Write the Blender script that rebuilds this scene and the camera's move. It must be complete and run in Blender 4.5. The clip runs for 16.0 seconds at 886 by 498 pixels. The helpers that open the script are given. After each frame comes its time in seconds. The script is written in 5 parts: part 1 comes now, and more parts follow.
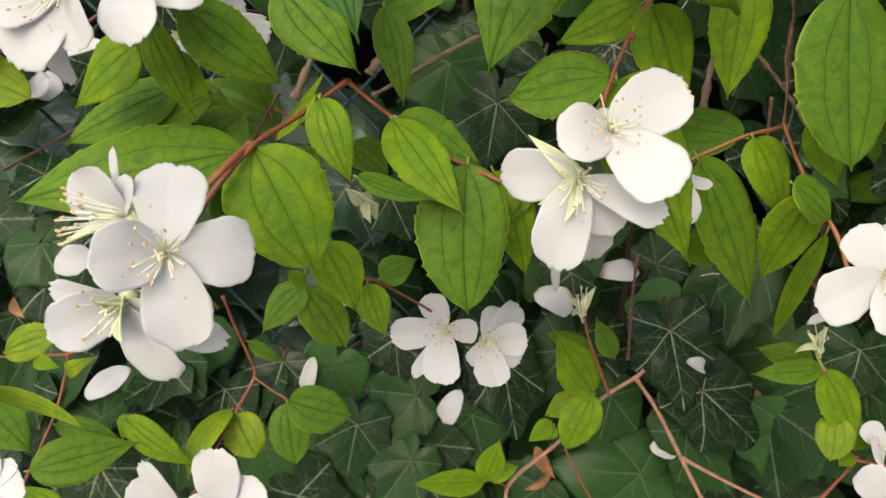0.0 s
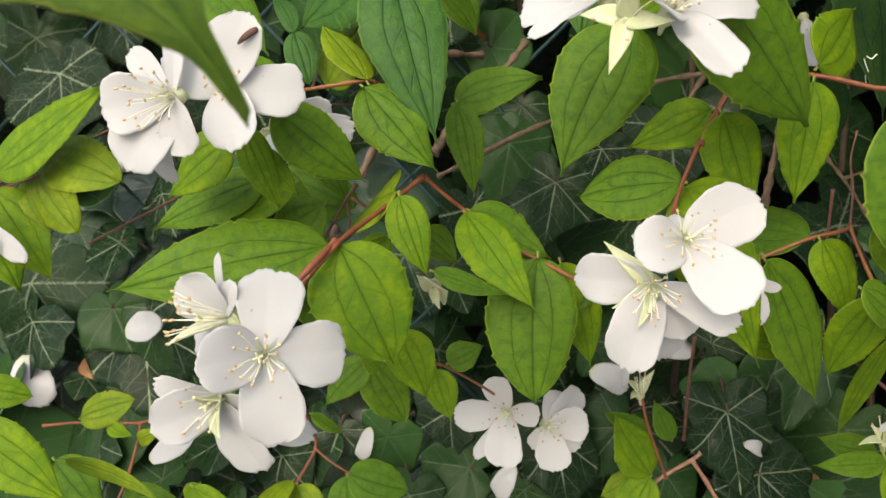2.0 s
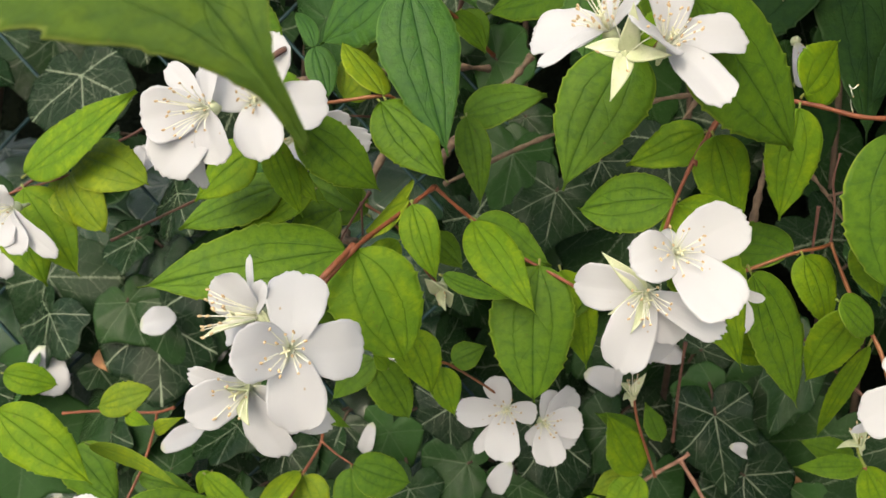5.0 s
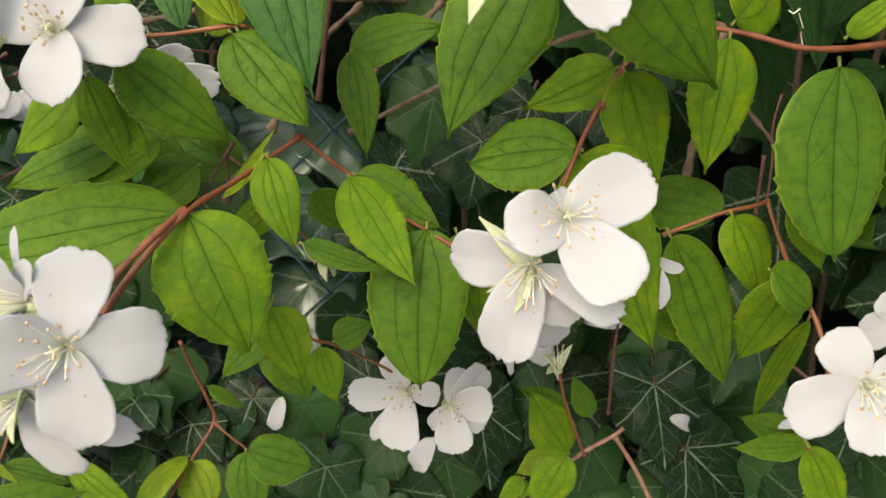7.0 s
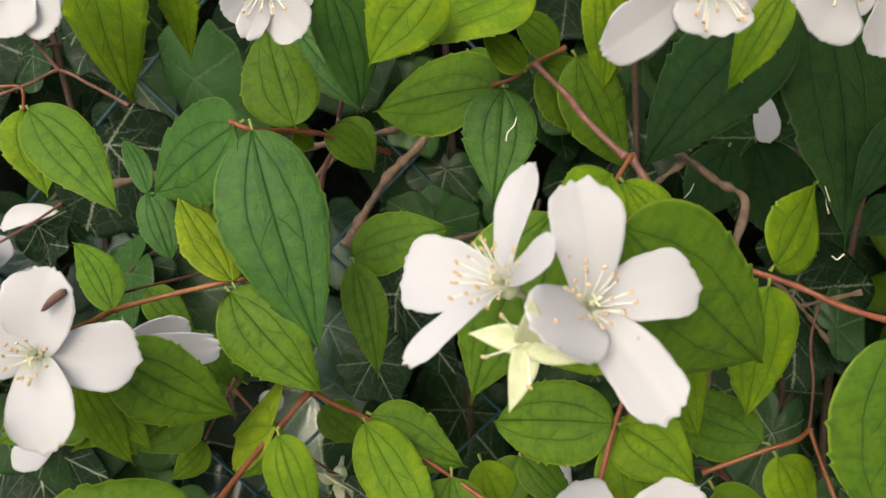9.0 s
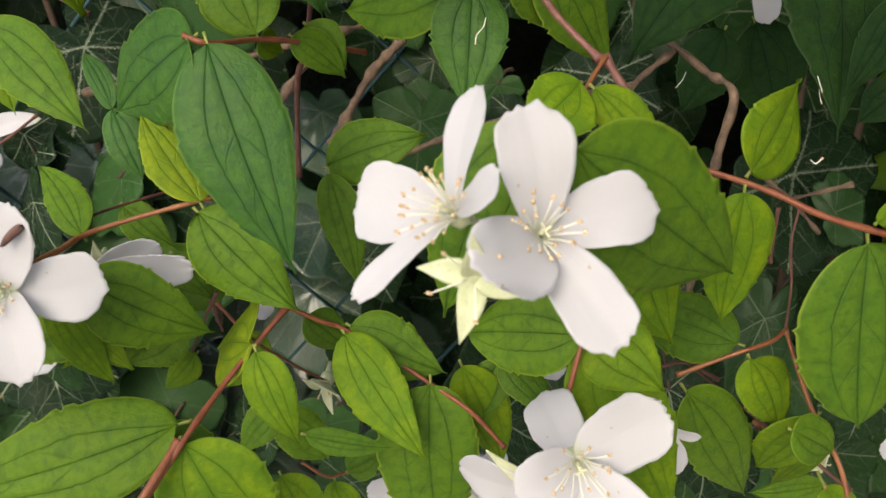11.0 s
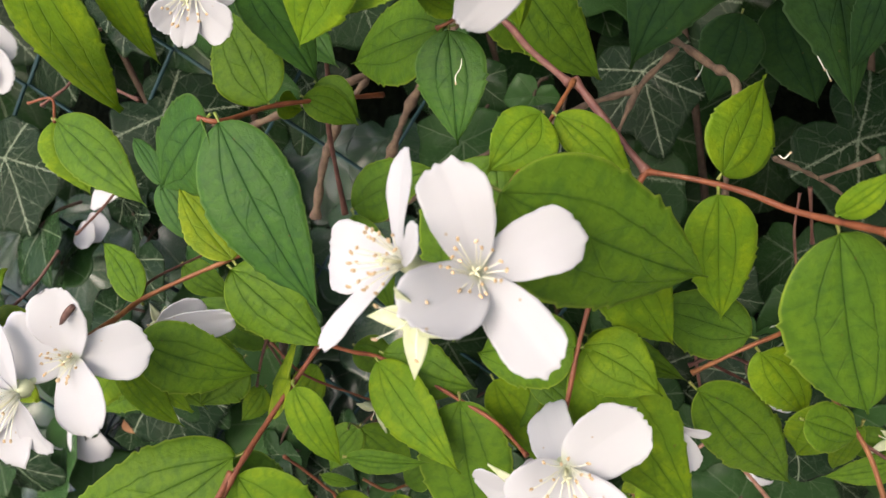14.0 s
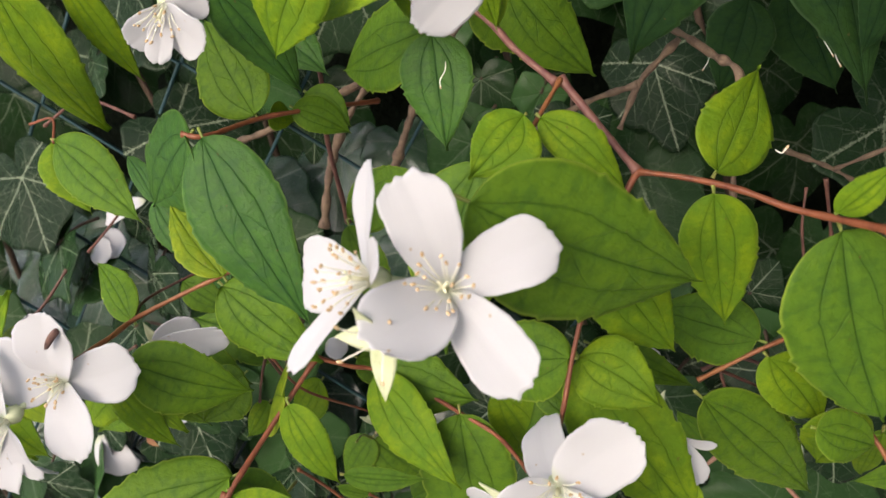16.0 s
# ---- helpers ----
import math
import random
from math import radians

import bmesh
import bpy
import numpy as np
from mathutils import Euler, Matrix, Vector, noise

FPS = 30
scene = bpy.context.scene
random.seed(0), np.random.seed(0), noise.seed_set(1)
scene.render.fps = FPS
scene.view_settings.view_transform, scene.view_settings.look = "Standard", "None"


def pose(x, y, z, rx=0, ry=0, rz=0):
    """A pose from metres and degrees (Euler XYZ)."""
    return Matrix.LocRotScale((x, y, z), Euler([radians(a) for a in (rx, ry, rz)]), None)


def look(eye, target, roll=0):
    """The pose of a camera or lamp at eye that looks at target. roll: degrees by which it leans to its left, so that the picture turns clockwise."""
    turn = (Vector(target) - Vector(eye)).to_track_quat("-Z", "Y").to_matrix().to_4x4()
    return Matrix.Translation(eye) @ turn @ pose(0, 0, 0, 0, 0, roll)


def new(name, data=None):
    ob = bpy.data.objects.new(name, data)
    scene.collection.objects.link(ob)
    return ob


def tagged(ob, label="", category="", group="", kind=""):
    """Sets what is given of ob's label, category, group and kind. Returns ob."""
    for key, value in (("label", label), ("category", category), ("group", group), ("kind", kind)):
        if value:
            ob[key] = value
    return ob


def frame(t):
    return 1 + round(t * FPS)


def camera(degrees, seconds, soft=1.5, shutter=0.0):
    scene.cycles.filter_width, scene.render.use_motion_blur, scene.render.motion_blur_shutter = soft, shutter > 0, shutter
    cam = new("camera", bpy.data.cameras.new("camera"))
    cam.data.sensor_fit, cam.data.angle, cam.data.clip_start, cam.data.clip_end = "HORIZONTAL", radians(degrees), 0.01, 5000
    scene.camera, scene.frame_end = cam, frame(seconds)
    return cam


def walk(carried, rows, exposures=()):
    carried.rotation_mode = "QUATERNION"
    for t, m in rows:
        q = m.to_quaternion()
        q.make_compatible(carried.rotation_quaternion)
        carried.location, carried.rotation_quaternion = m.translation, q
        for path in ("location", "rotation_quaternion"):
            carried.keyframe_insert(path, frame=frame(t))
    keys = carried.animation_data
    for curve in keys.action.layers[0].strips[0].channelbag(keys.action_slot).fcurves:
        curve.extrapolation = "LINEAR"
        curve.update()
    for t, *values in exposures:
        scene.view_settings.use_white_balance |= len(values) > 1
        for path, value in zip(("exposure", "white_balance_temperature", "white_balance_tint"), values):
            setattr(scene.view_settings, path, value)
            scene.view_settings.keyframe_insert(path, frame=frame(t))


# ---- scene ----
cam = camera(58.9, 16.0)
cam.data.dof.use_dof, cam.data.dof.focus_distance, cam.data.dof.aperture_fstop = True, 0.195, 35.0
METRES, EYE, TILT, LEAN, TURN = 0.24, 1.1, -8.0, 0.0, 0.0
ROWS = [
    (0.0, 0.0, 0.0, 0.0, 0.0, 0.0, 0.0),
    (0.5, -0.0151, -0.0179, 0.0283, 0.62, 0.38, 0.03),
    (1.0, -0.0125, -0.0459, 0.0475, 1.84, 1.34, 0.01),
    (1.5, -0.0275, -0.044, 0.0512, 2.41, 2.81, -0.5),
    (2.0, -0.0375, -0.033, 0.0464, 2.65, 3.46, -1.38),
    (2.5, -0.0347, -0.0588, 0.053, 2.63, 4.34, -2.03),
    (3.0, -0.037, -0.0747, 0.0456, 2.55, 5.65, -2.43),
    (3.5, -0.0344, -0.0961, 0.0589, 2.38, 6.76, -2.63),
    (4.0, -0.0531, -0.0974, 0.0383, 2.29, 6.47, -2.74),
    (6.5, 0.0019, -0.0365, 0.0727, 1.93, -0.35, -2.33),
    (7.0, 0.058, 0.0539, 0.0749, 0.99, -0.17, -2.16),
    (7.5, 0.0669, 0.0792, 0.1226, 0.12, 0.4, -1.28),
    (8.0, 0.0302, 0.0883, 0.2258, -0.2, 0.45, 0.12),
    (8.5, 0.0137, 0.1126, 0.3268, -0.26, -0.21, 0.79),
    (9.0, 0.0208, 0.1131, 0.3471, -0.33, -2.88, 1.37),
    (9.5, 0.0233, 0.1391, 0.351, -0.33, -9.38, 1.79),
    (10.0, 0.0297, 0.1357, 0.3576, -0.45, -10.65, 2.01),
    (12.5, 0.1451, 0.1108, 0.4073, 5.22, -13.82, 7.88),
    (13.0, 0.1698, 0.093, 0.4104, 7.25, -12.53, 9.62),
    (13.5, 0.1881, 0.0985, 0.4091, 8.51, -11.97, 11.11),
    (14.0, 0.1965, 0.0923, 0.4071, 9.05, -11.37, 11.83),
    (14.5, 0.1988, 0.0959, 0.4125, 9.74, -11.01, 12.45),
    (15.0, 0.2078, 0.1112, 0.4051, 10.3, -10.96, 13.32),
    (15.5, 0.2257, 0.1216, 0.4027, 10.94, -10.96, 13.87),
    (16.0, 0.2392, 0.1256, 0.402, 11.63, -10.9, 14.33),
]
EXPOSURES = [(0.0, 1.00, 6480, 3), (7.0, 0.91, 6470, 3), (9.5, 0.84, 6430, 6), (12.5, 0.98, 6300, 9), (13.2, 1.14, 6270, 10), (14.0, 1.04, 6250, 10), (16.0, 0.96, 6250, 10)]
SKY, SUN = 0.15, 1.15
FENCE_X, FENCE_Y, FENCE_Z = -0.222, 0.36, 0.001
walk(cam, [(t, pose(0, 0, EYE, TILT, LEAN, TURN) @ pose(METRES * x, METRES * y, METRES * z, 90 + pitch, roll, yaw)) for t, x, y, z, yaw, pitch, roll in ROWS], EXPOSURES)

# ---- sky and light ----
world = bpy.data.worlds.new("overcast_sky")
scene.world = world
world.use_nodes = True
wn = world.node_tree.nodes
sky = wn.new("ShaderNodeTexSky")
sky.sky_type, sky.sun_disc = "NISHITA", False
sky.sun_elevation, sky.sun_rotation = radians(34), radians(200)
sky.air_density, sky.dust_density, sky.ozone_density = 1.0, 6.0, 1.0
world.node_tree.links.new(sky.outputs[0], wn["Background"].inputs[0])
wn["Background"].inputs[1].default_value = SKY
sun_data = bpy.data.lights.new("sun", "SUN")
sun_data.energy, sun_data.angle, sun_data.color = SUN, radians(140), (1.0, 0.985, 0.96)
sun = new("sun", sun_data)
sun.matrix_world = look((-1.5, -3.9, 4.0), (0, 0.2, 1.1))

# ---- materials ----


class Nodes:
    """Short hand for node trees."""

    def __init__(self, name):
        self.mat = bpy.data.materials.new(name)
        self.mat.use_nodes = True
        self.tree = self.mat.node_tree
        self.bsdf = self.tree.nodes["Principled BSDF"]
        self.out = self.tree.nodes["Material Output"]

    def add(self, kind, **values):
        node = self.tree.nodes.new("ShaderNode" + kind)
        for key, value in values.items():
            node.inputs[key].default_value = value
        return node

    def link(self, a, b):
        self.tree.links.new(a, b)

    def math(self, op, a, b=0.0, c=0.0, clamp=False):
        node = self.tree.nodes.new("ShaderNodeMath")
        node.operation, node.use_clamp = op, clamp
        for slot, value in enumerate((a, b, c)):
            if isinstance(value, (int, float)):
                node.inputs[slot].default_value = value
            else:
                self.link(value, node.inputs[slot])
        return node.outputs[0]

    def near(self, value, width):
        """One where value is nought, falling to nought at width."""
        return self.math("SUBTRACT", 1.0, self.math("DIVIDE", self.math("ABSOLUTE", value), width), clamp=True)

    def mix(self, fac, a, b):
        node = self.tree.nodes.new("ShaderNodeMix")
        node.data_type = "RGBA"
        for slot, value in ((0, fac), (6, a), (7, b)):
            if isinstance(value, (int, float)):
                node.inputs[slot].default_value = value
            elif isinstance(value, tuple):
                node.inputs[slot].default_value = (*value, 1.0)
            else:
                self.link(value, node.inputs[slot])
        return node.outputs[2]

    def noise(self, scale, detail=3.0, rough=0.55, where="Object"):
        coord = self.add("TexCoord")
        tex = self.add("TexNoise", Scale=scale, Detail=detail, Roughness=rough)
        self.link(coord.outputs[where], tex.inputs["Vector"])
        return tex.outputs["Fac"]

    def ramp(self, value, low, high):
        node = self.add("MapRange")
        node.interpolation_type = "SMOOTHSTEP"
        self.link(value, node.inputs[0])
        node.inputs[1].default_value, node.inputs[2].default_value = low, high
        return node.outputs[0]

    def across(self):
        """Across (-1 to 1, signless) and along (0 to 1) of a blade's map."""
        uv = self.add("UVMap")
        split = self.add("SeparateXYZ")
        self.link(uv.outputs[0], split.inputs[0])
        side = self.math("ABSOLUTE", self.math("MULTIPLY_ADD", split.outputs[0], 2.0, -1.0))
        return uv.outputs[0], side, split.outputs[1]

    def chance(self):
        return self.add("ObjectInfo").outputs["Random"]

    def bump(self, height, strength, distance):
        node = self.add("Bump", Strength=strength, Distance=distance)
        self.link(height, node.inputs["Height"])
        self.link(node.outputs[0], self.bsdf.inputs["Normal"])
        return node.outputs[0]

    def through_light(self, colour, share, normal=None):
        """Lets a share of the light shine through, as thin leaves and petals do."""
        glow = self.add("BsdfTranslucent")
        self.link(colour, glow.inputs[0])
        both = self.add("MixShader", Fac=share)
        self.link(self.bsdf.outputs[0], both.inputs[1])
        self.link(glow.outputs[0], both.inputs[2])
        self.link(both.outputs[0], self.out.inputs[0])


def leaf_material(name, one, two, rough, share, vein_tint, gloss=0.22, lined=0.36):
    n = Nodes(name)
    uv, side, along = n.across()
    drift = n.math("SUBTRACT", n.noise(110.0, 2.0), 0.5)
    bent = n.math("MULTIPLY_ADD", drift, 0.14, side)
    along_bent = n.math("MULTIPLY_ADD", drift, 0.12, along)
    # two arching side veins a half, and three short ones that leave the midrib higher up
    start = n.math("MULTIPLY", n.math("SUBTRACT", 1.0, n.math("POWER", n.math("SUBTRACT", 1.0, along, clamp=True), 7.0)), 0.46)
    arch = n.math("SUBTRACT", bent, start)
    branch = n.math("SUBTRACT", n.math("FRACT", n.math("MULTIPLY", n.math("MULTIPLY_ADD", bent, -0.32, along_bent), 4.2)), 0.5)
    inner = n.math("LESS_THAN", n.math("SUBTRACT", bent, start), 0.0)
    twig = n.math("SUBTRACT", n.math("FRACT", n.math("MULTIPLY", n.math("MULTIPLY_ADD", bent, -0.26, along_bent), 7.0)), 0.5)
    high = n.ramp(along, 0.25, 0.4)
    stretch = n.add("Mapping")
    stretch.inputs["Scale"].default_value = (10.0, 15.0, 1.0)
    n.link(uv, stretch.inputs["Vector"])
    net = n.add("TexVoronoi", Scale=1.0)
    net.feature = "DISTANCE_TO_EDGE"
    n.link(stretch.outputs[0], net.inputs["Vector"])

    def lines(k):
        one_set = n.math("MULTIPLY", n.near(arch, 0.024 * k), 0.75)
        ladder = n.math("MULTIPLY", n.math("MULTIPLY", n.math("MULTIPLY", n.near(branch, 0.045 * k), high), inner), 0.5)
        outside = n.math("MULTIPLY", n.math("MULTIPLY", n.near(twig, 0.06 * k), n.math("SUBTRACT", 1.0, inner)), 0.12)
        return n.math("MAXIMUM", n.math("MAXIMUM", n.near(side, 0.026 * k), one_set), n.math("MAXIMUM", ladder, outside))

    mesh = n.math("MULTIPLY", n.near(net.outputs["Distance"], 0.10), 0.14)
    veins = n.math("MAXIMUM", lines(1.0), mesh)
    ribs = n.math("MAXIMUM", n.near(side, 0.16), n.math("MULTIPLY", n.near(arch, 0.15), 0.75))
    steps = n.math("MULTIPLY", n.math("MULTIPLY", n.near(branch, 0.22), high), 0.3)
    furrow = n.math("POWER", n.math("MAXIMUM", ribs, steps), 1.4)
    tone = n.math("ADD", n.math("MULTIPLY", n.chance(), 0.7), n.math("MULTIPLY", n.noise(45.0), 0.5), clamp=True)
    base = n.mix(tone, one, two)
    # paler, yellower cushions between the veins; darker green along them
    cushion = n.math("MULTIPLY", n.ramp(n.noise(190.0, 3.0, 0.6), 0.40, 0.66), n.math("SUBTRACT", 1.0, furrow, clamp=True))
    base = n.mix(n.math("MULTIPLY", cushion, 0.65), base, tuple(c * f for c, f in zip(one, (1.75, 1.45, 0.95))))
    banded = n.math("MULTIPLY", furrow, n.ramp(n.noise(120.0, 3.0), 0.3, 0.6))
    base = n.mix(n.math("MULTIPLY", banded, 0.6), base, tuple(c * f for c, f in zip(one, (0.50, 0.62, 1.0))))
    rungs = n.add("Mapping")
    rungs.inputs["Scale"].default_value = (5.0, 19.0, 1.0)
    n.link(uv, rungs.inputs["Vector"])
    cross = n.add("TexNoise", Scale=1.0, Detail=3.0, Roughness=0.6, Distortion=0.6)
    n.link(rungs.outputs[0], cross.inputs["Vector"])
    base = n.mix(n.math("MULTIPLY", n.ramp(cross.outputs["Fac"], 0.50, 0.64), 0.42), base, tuple(c * f for c, f in zip(one, (0.45, 0.62, 1.1))))
    mottle = n.ramp(n.noise(420.0, 4.0, 0.65), 0.45, 0.62)
    base = n.mix(n.math("MULTIPLY", mottle, 0.35), base, tuple(c * 0.65 for c in one))
    tan = n.ramp(n.noise(55.0, 5.0, 0.7), 0.68, 0.76)
    base = n.mix(n.math("MULTIPLY", tan, 0.35), base, (0.20, 0.20, 0.03))
    base = n.mix(n.math("MULTIPLY", veins, lined), base, vein_tint)
    speck = n.ramp(n.noise(520.0, 2.0), 0.74, 0.78)
    base = n.mix(n.math("MULTIPLY", speck, 0.55), base, (0.10, 0.055, 0.02))
    edge = n.ramp(side, 0.94, 0.985)
    base = n.mix(n.math("MULTIPLY", edge, 0.65), base, tuple(c * f + 0.008 for c, f in zip(two, (2.1, 1.6, 2.6))))
    n.link(base, n.bsdf.inputs["Base Color"])
    n.link(n.math("MULTIPLY_ADD", n.noise(300.0), 0.22, rough - 0.1), n.bsdf.inputs["Roughness"])
    n.bsdf.inputs["Specular IOR Level"].default_value = gloss
    grain = n.math("MULTIPLY", n.noise(1100.0, 3.0), 0.26)
    n.bump(n.math("SUBTRACT", n.math("MULTIPLY_ADD", n.noise(240.0, 2.0), 0.55, grain), n.math("MULTIPLY_ADD", veins, 0.35, n.math("MULTIPLY", furrow, lined * 0.7))), 0.65, 0.0011)
    n.through_light(n.mix(0.5, base, (0.26, 0.38, 0.01)), share)
    return n.mat


def petal_material(name):
    n = Nodes(name)
    uv, side, along = n.across()
    fan = n.add("Mapping")
    fan.inputs["Scale"].default_value = (16.0, 1.6, 1.0)
    n.link(uv, fan.inputs["Vector"])
    rib = n.add("TexNoise", Scale=1.0, Detail=3.0)
    n.link(fan.outputs[0], rib.inputs["Vector"])
    base = n.mix(n.ramp(along, 0.0, 0.17), (0.58, 0.62, 0.46), (0.635, 0.635, 0.675))
    base = n.mix(n.math("MULTIPLY", n.noise(70.0), 0.2), base, (0.62, 0.61, 0.62))
    spot = n.ramp(n.noise(330.0, 1.5), 0.79, 0.82)
    base = n.mix(n.math("MULTIPLY", spot, 0.6), base, (0.42, 0.27, 0.10))
    n.link(base, n.bsdf.inputs["Base Color"])
    n.bsdf.inputs["Roughness"].default_value = 0.62
    n.bsdf.inputs["Specular IOR Level"].default_value = 0.25
    n.bump(rib.outputs["Fac"], 0.12, 0.0005)
    n.through_light(base, 0.5)
    return n.mat


def ivy_material(name, one, two, gloss, coat):
    n = Nodes(name)
    uv = n.add("UVMap")
    split = n.add("SeparateXYZ")
    n.link(uv.outputs[0], split.inputs[0])
    x = n.math("ABSOLUTE", n.math("SUBTRACT", split.outputs[0], 0.5))
    y = n.math("SUBTRACT", split.outputs[1], 0.5)
    drift = n.math("MULTIPLY", n.math("SUBTRACT", n.noise(70.0, 2.0), 0.5), 0.03)
    veins = None
    for angle, reach in ((0.0, 0.17), (54.0, 0.13), (112.0, 0.10)):
        s, c = math.sin(radians(angle)), math.cos(radians(angle))
        off = n.math("ADD", n.math("SUBTRACT", n.math("MULTIPLY", x, c), n.math("MULTIPLY", y, s)), drift)
        far = n.math("ADD", n.math("MULTIPLY", x, s), n.math("MULTIPLY", y, c))
        ahead = n.math("GREATER_THAN", far, 0.0)
        aside = n.math("ABSOLUTE", off)
        rung = n.math("SUBTRACT", n.math("FRACT", n.math("MULTIPLY", n.math("SUBTRACT", far, n.math("MULTIPLY", aside, 1.05)), 8.0)), 0.5)
        side = n.math("MULTIPLY", n.math("MULTIPLY", n.near(rung, 0.028), n.near(off, reach)), 0.7)
        line = n.math("MULTIPLY", n.math("MAXIMUM", n.near(off, 0.0055), side), ahead)
        veins = line if veins is None else n.math("MAXIMUM", veins, line)
    net = n.add("TexVoronoi", Scale=16.0)
    net.feature = "DISTANCE_TO_EDGE"
    n.link(uv.outputs[0], net.inputs["Vector"])
    mesh = n.math("MULTIPLY", n.near(net.outputs["Distance"], 0.03), 0.12)
    veins = n.math("MAXIMUM", veins, mesh)
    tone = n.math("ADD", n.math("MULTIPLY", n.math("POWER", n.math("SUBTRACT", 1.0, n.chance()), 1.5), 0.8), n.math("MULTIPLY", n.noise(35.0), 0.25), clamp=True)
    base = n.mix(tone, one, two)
    bold = n.math("MULTIPLY_ADD", n.math("POWER", n.chance(), 1.6), 0.80, 0.14)
    base = n.mix(n.math("MULTIPLY", veins, bold), base, (0.28, 0.33, 0.23))
    dust = n.ramp(n.noise(90.0, 5.0), 0.5, 0.75)
    base = n.mix(n.math("MULTIPLY", dust, 0.07), base, (0.10, 0.11, 0.08))
    n.link(base, n.bsdf.inputs["Base Color"])
    n.link(n.math("MULTIPLY_ADD", n.noise(150.0), 0.20, 0.16), n.bsdf.inputs["Roughness"])
    n.bsdf.inputs["Specular IOR Level"].default_value = gloss
    n.bsdf.inputs["Coat Weight"].default_value, n.bsdf.inputs["Coat Roughness"].default_value = coat, 0.16
    n.bump(n.math("MULTIPLY_ADD", n.noise(90.0), 1.0, n.math("MULTIPLY", veins, 0.4)), 0.5, 0.0010)
    n.through_light(n.mix(0.4, base, (0.08, 0.16, 0.03)), 0.08)
    return n.mat


def plain_material(name, one, two, rough, scale, relief=0.3, share=0.0, depth=0.0004, stretch=1.0, gloss=0.4):
    n = Nodes(name)
    coord = n.add("TexCoord")
    place = n.add("Mapping")
    place.inputs["Scale"].default_value = (scale, scale, scale * stretch)
    n.link(coord.outputs["Object"], place.inputs["Vector"])
    tex = n.add("TexNoise", Scale=1.0, Detail=5.0, Roughness=0.6)
    n.link(place.outputs[0], tex.inputs["Vector"])
    fine = n.noise(scale * 6.0, 3.0)
    base = n.mix(n.ramp(tex.outputs["Fac"], 0.3, 0.7), one, two)
    base = n.mix(n.math("MULTIPLY", n.ramp(fine, 0.55, 0.75), 0.35), base, tuple(c * 0.45 for c in one))
    n.link(base, n.bsdf.inputs["Base Color"])
    n.bsdf.inputs["Roughness"].default_value = rough
    n.bsdf.inputs["Specular IOR Level"].default_value = gloss
    n.bump(n.math("ADD", tex.outputs["Fac"], n.math("MULTIPLY", fine, 0.5)), relief, depth)
    if share:
        n.through_light(base, share)
    return n.mat


lime = leaf_material("lime_leaf", (0.155, 0.232, 0.008), (0.120, 0.192, 0.008), 0.54, 0.32, (0.090, 0.160, 0.010), 0.20, 0.35)
young = leaf_material("young_leaf", (0.126, 0.216, 0.008), (0.084, 0.172, 0.009), 0.50, 0.30, (0.046, 0.106, 0.012), 0.10, 0.28)
mature = leaf_material("mature_leaf", (0.054, 0.120, 0.011), (0.094, 0.174, 0.009), 0.46, 0.24, (0.024, 0.064, 0.011), 0.11, 0.36)
deep = leaf_material("deep_leaf", (0.029, 0.086, 0.018), (0.052, 0.122, 0.016), 0.42, 0.18, (0.009, 0.034, 0.010), 0.13, 0.45)
# Large old leaves; the shade they hang in is worked into the dark green.
old = leaf_material("old_shaded_leaf", (0.010, 0.031, 0.009), (0.018, 0.046, 0.010), 0.7, 0.08, (0.007, 0.022, 0.007), 0.08)
# Olive for the near leaf, darkened so the colour carries its shaded side.
olive = leaf_material("shaded_olive_leaf", (0.040, 0.078, 0.010), (0.060, 0.100, 0.010), 0.6, 0.15, (0.03, 0.06, 0.008), 0.08, 0.2)
white_petal = petal_material("white_petal")
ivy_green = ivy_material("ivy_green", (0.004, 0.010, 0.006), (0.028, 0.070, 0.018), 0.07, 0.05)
# Lit ivy copy: glossier, and paler to carry the sky sheen at left.
ivy_skylit = ivy_material("ivy_skylit", (0.016, 0.042, 0.026), (0.042, 0.100, 0.040), 0.5, 0.8)
sepal_green = plain_material("sepal_green", (0.58, 0.60, 0.42), (0.48, 0.53, 0.32), 0.55, 400, 0.2, 0.25)
style_green = plain_material("style_green", (0.62, 0.62, 0.40), (0.70, 0.68, 0.52), 0.5, 900, 0.1, 0.2)
filament_white = plain_material("filament_white", (0.74, 0.73, 0.60), (0.78, 0.77, 0.68), 0.5, 900, 0.1)
anther_tan = plain_material("anther_tan", (0.40, 0.27, 0.14), (0.60, 0.46, 0.29), 0.7, 1500, 0.2)
red_bark = plain_material("red_bark", (0.120, 0.034, 0.016), (0.195, 0.062, 0.026), 0.5, 350, 0.3, stretch=0.4)
orange_bark = plain_material("orange_bark", (0.160, 0.052, 0.020), (0.216, 0.088, 0.032), 0.5, 350, 0.3, stretch=0.4)
dark_bark = plain_material("dark_bark", (0.068, 0.024, 0.019), (0.120, 0.052, 0.036), 0.6, 350, 0.4)
purple_bark = plain_material("purple_bark", (0.120, 0.045, 0.041), (0.188, 0.090, 0.068), 0.55, 350, 0.4)
pink_bark = plain_material("pink_bark", (0.30, 0.17, 0.12), (0.22, 0.10, 0.07), 0.6, 350, 0.4)
old_bark = plain_material("old_bark", (0.17, 0.115, 0.075), (0.075, 0.048, 0.034), 0.75, 260, 0.8, depth=0.0009)
green_bark = plain_material("green_bark", (0.14, 0.20, 0.03), (0.18, 0.17, 0.04), 0.5, 350, 0.2)
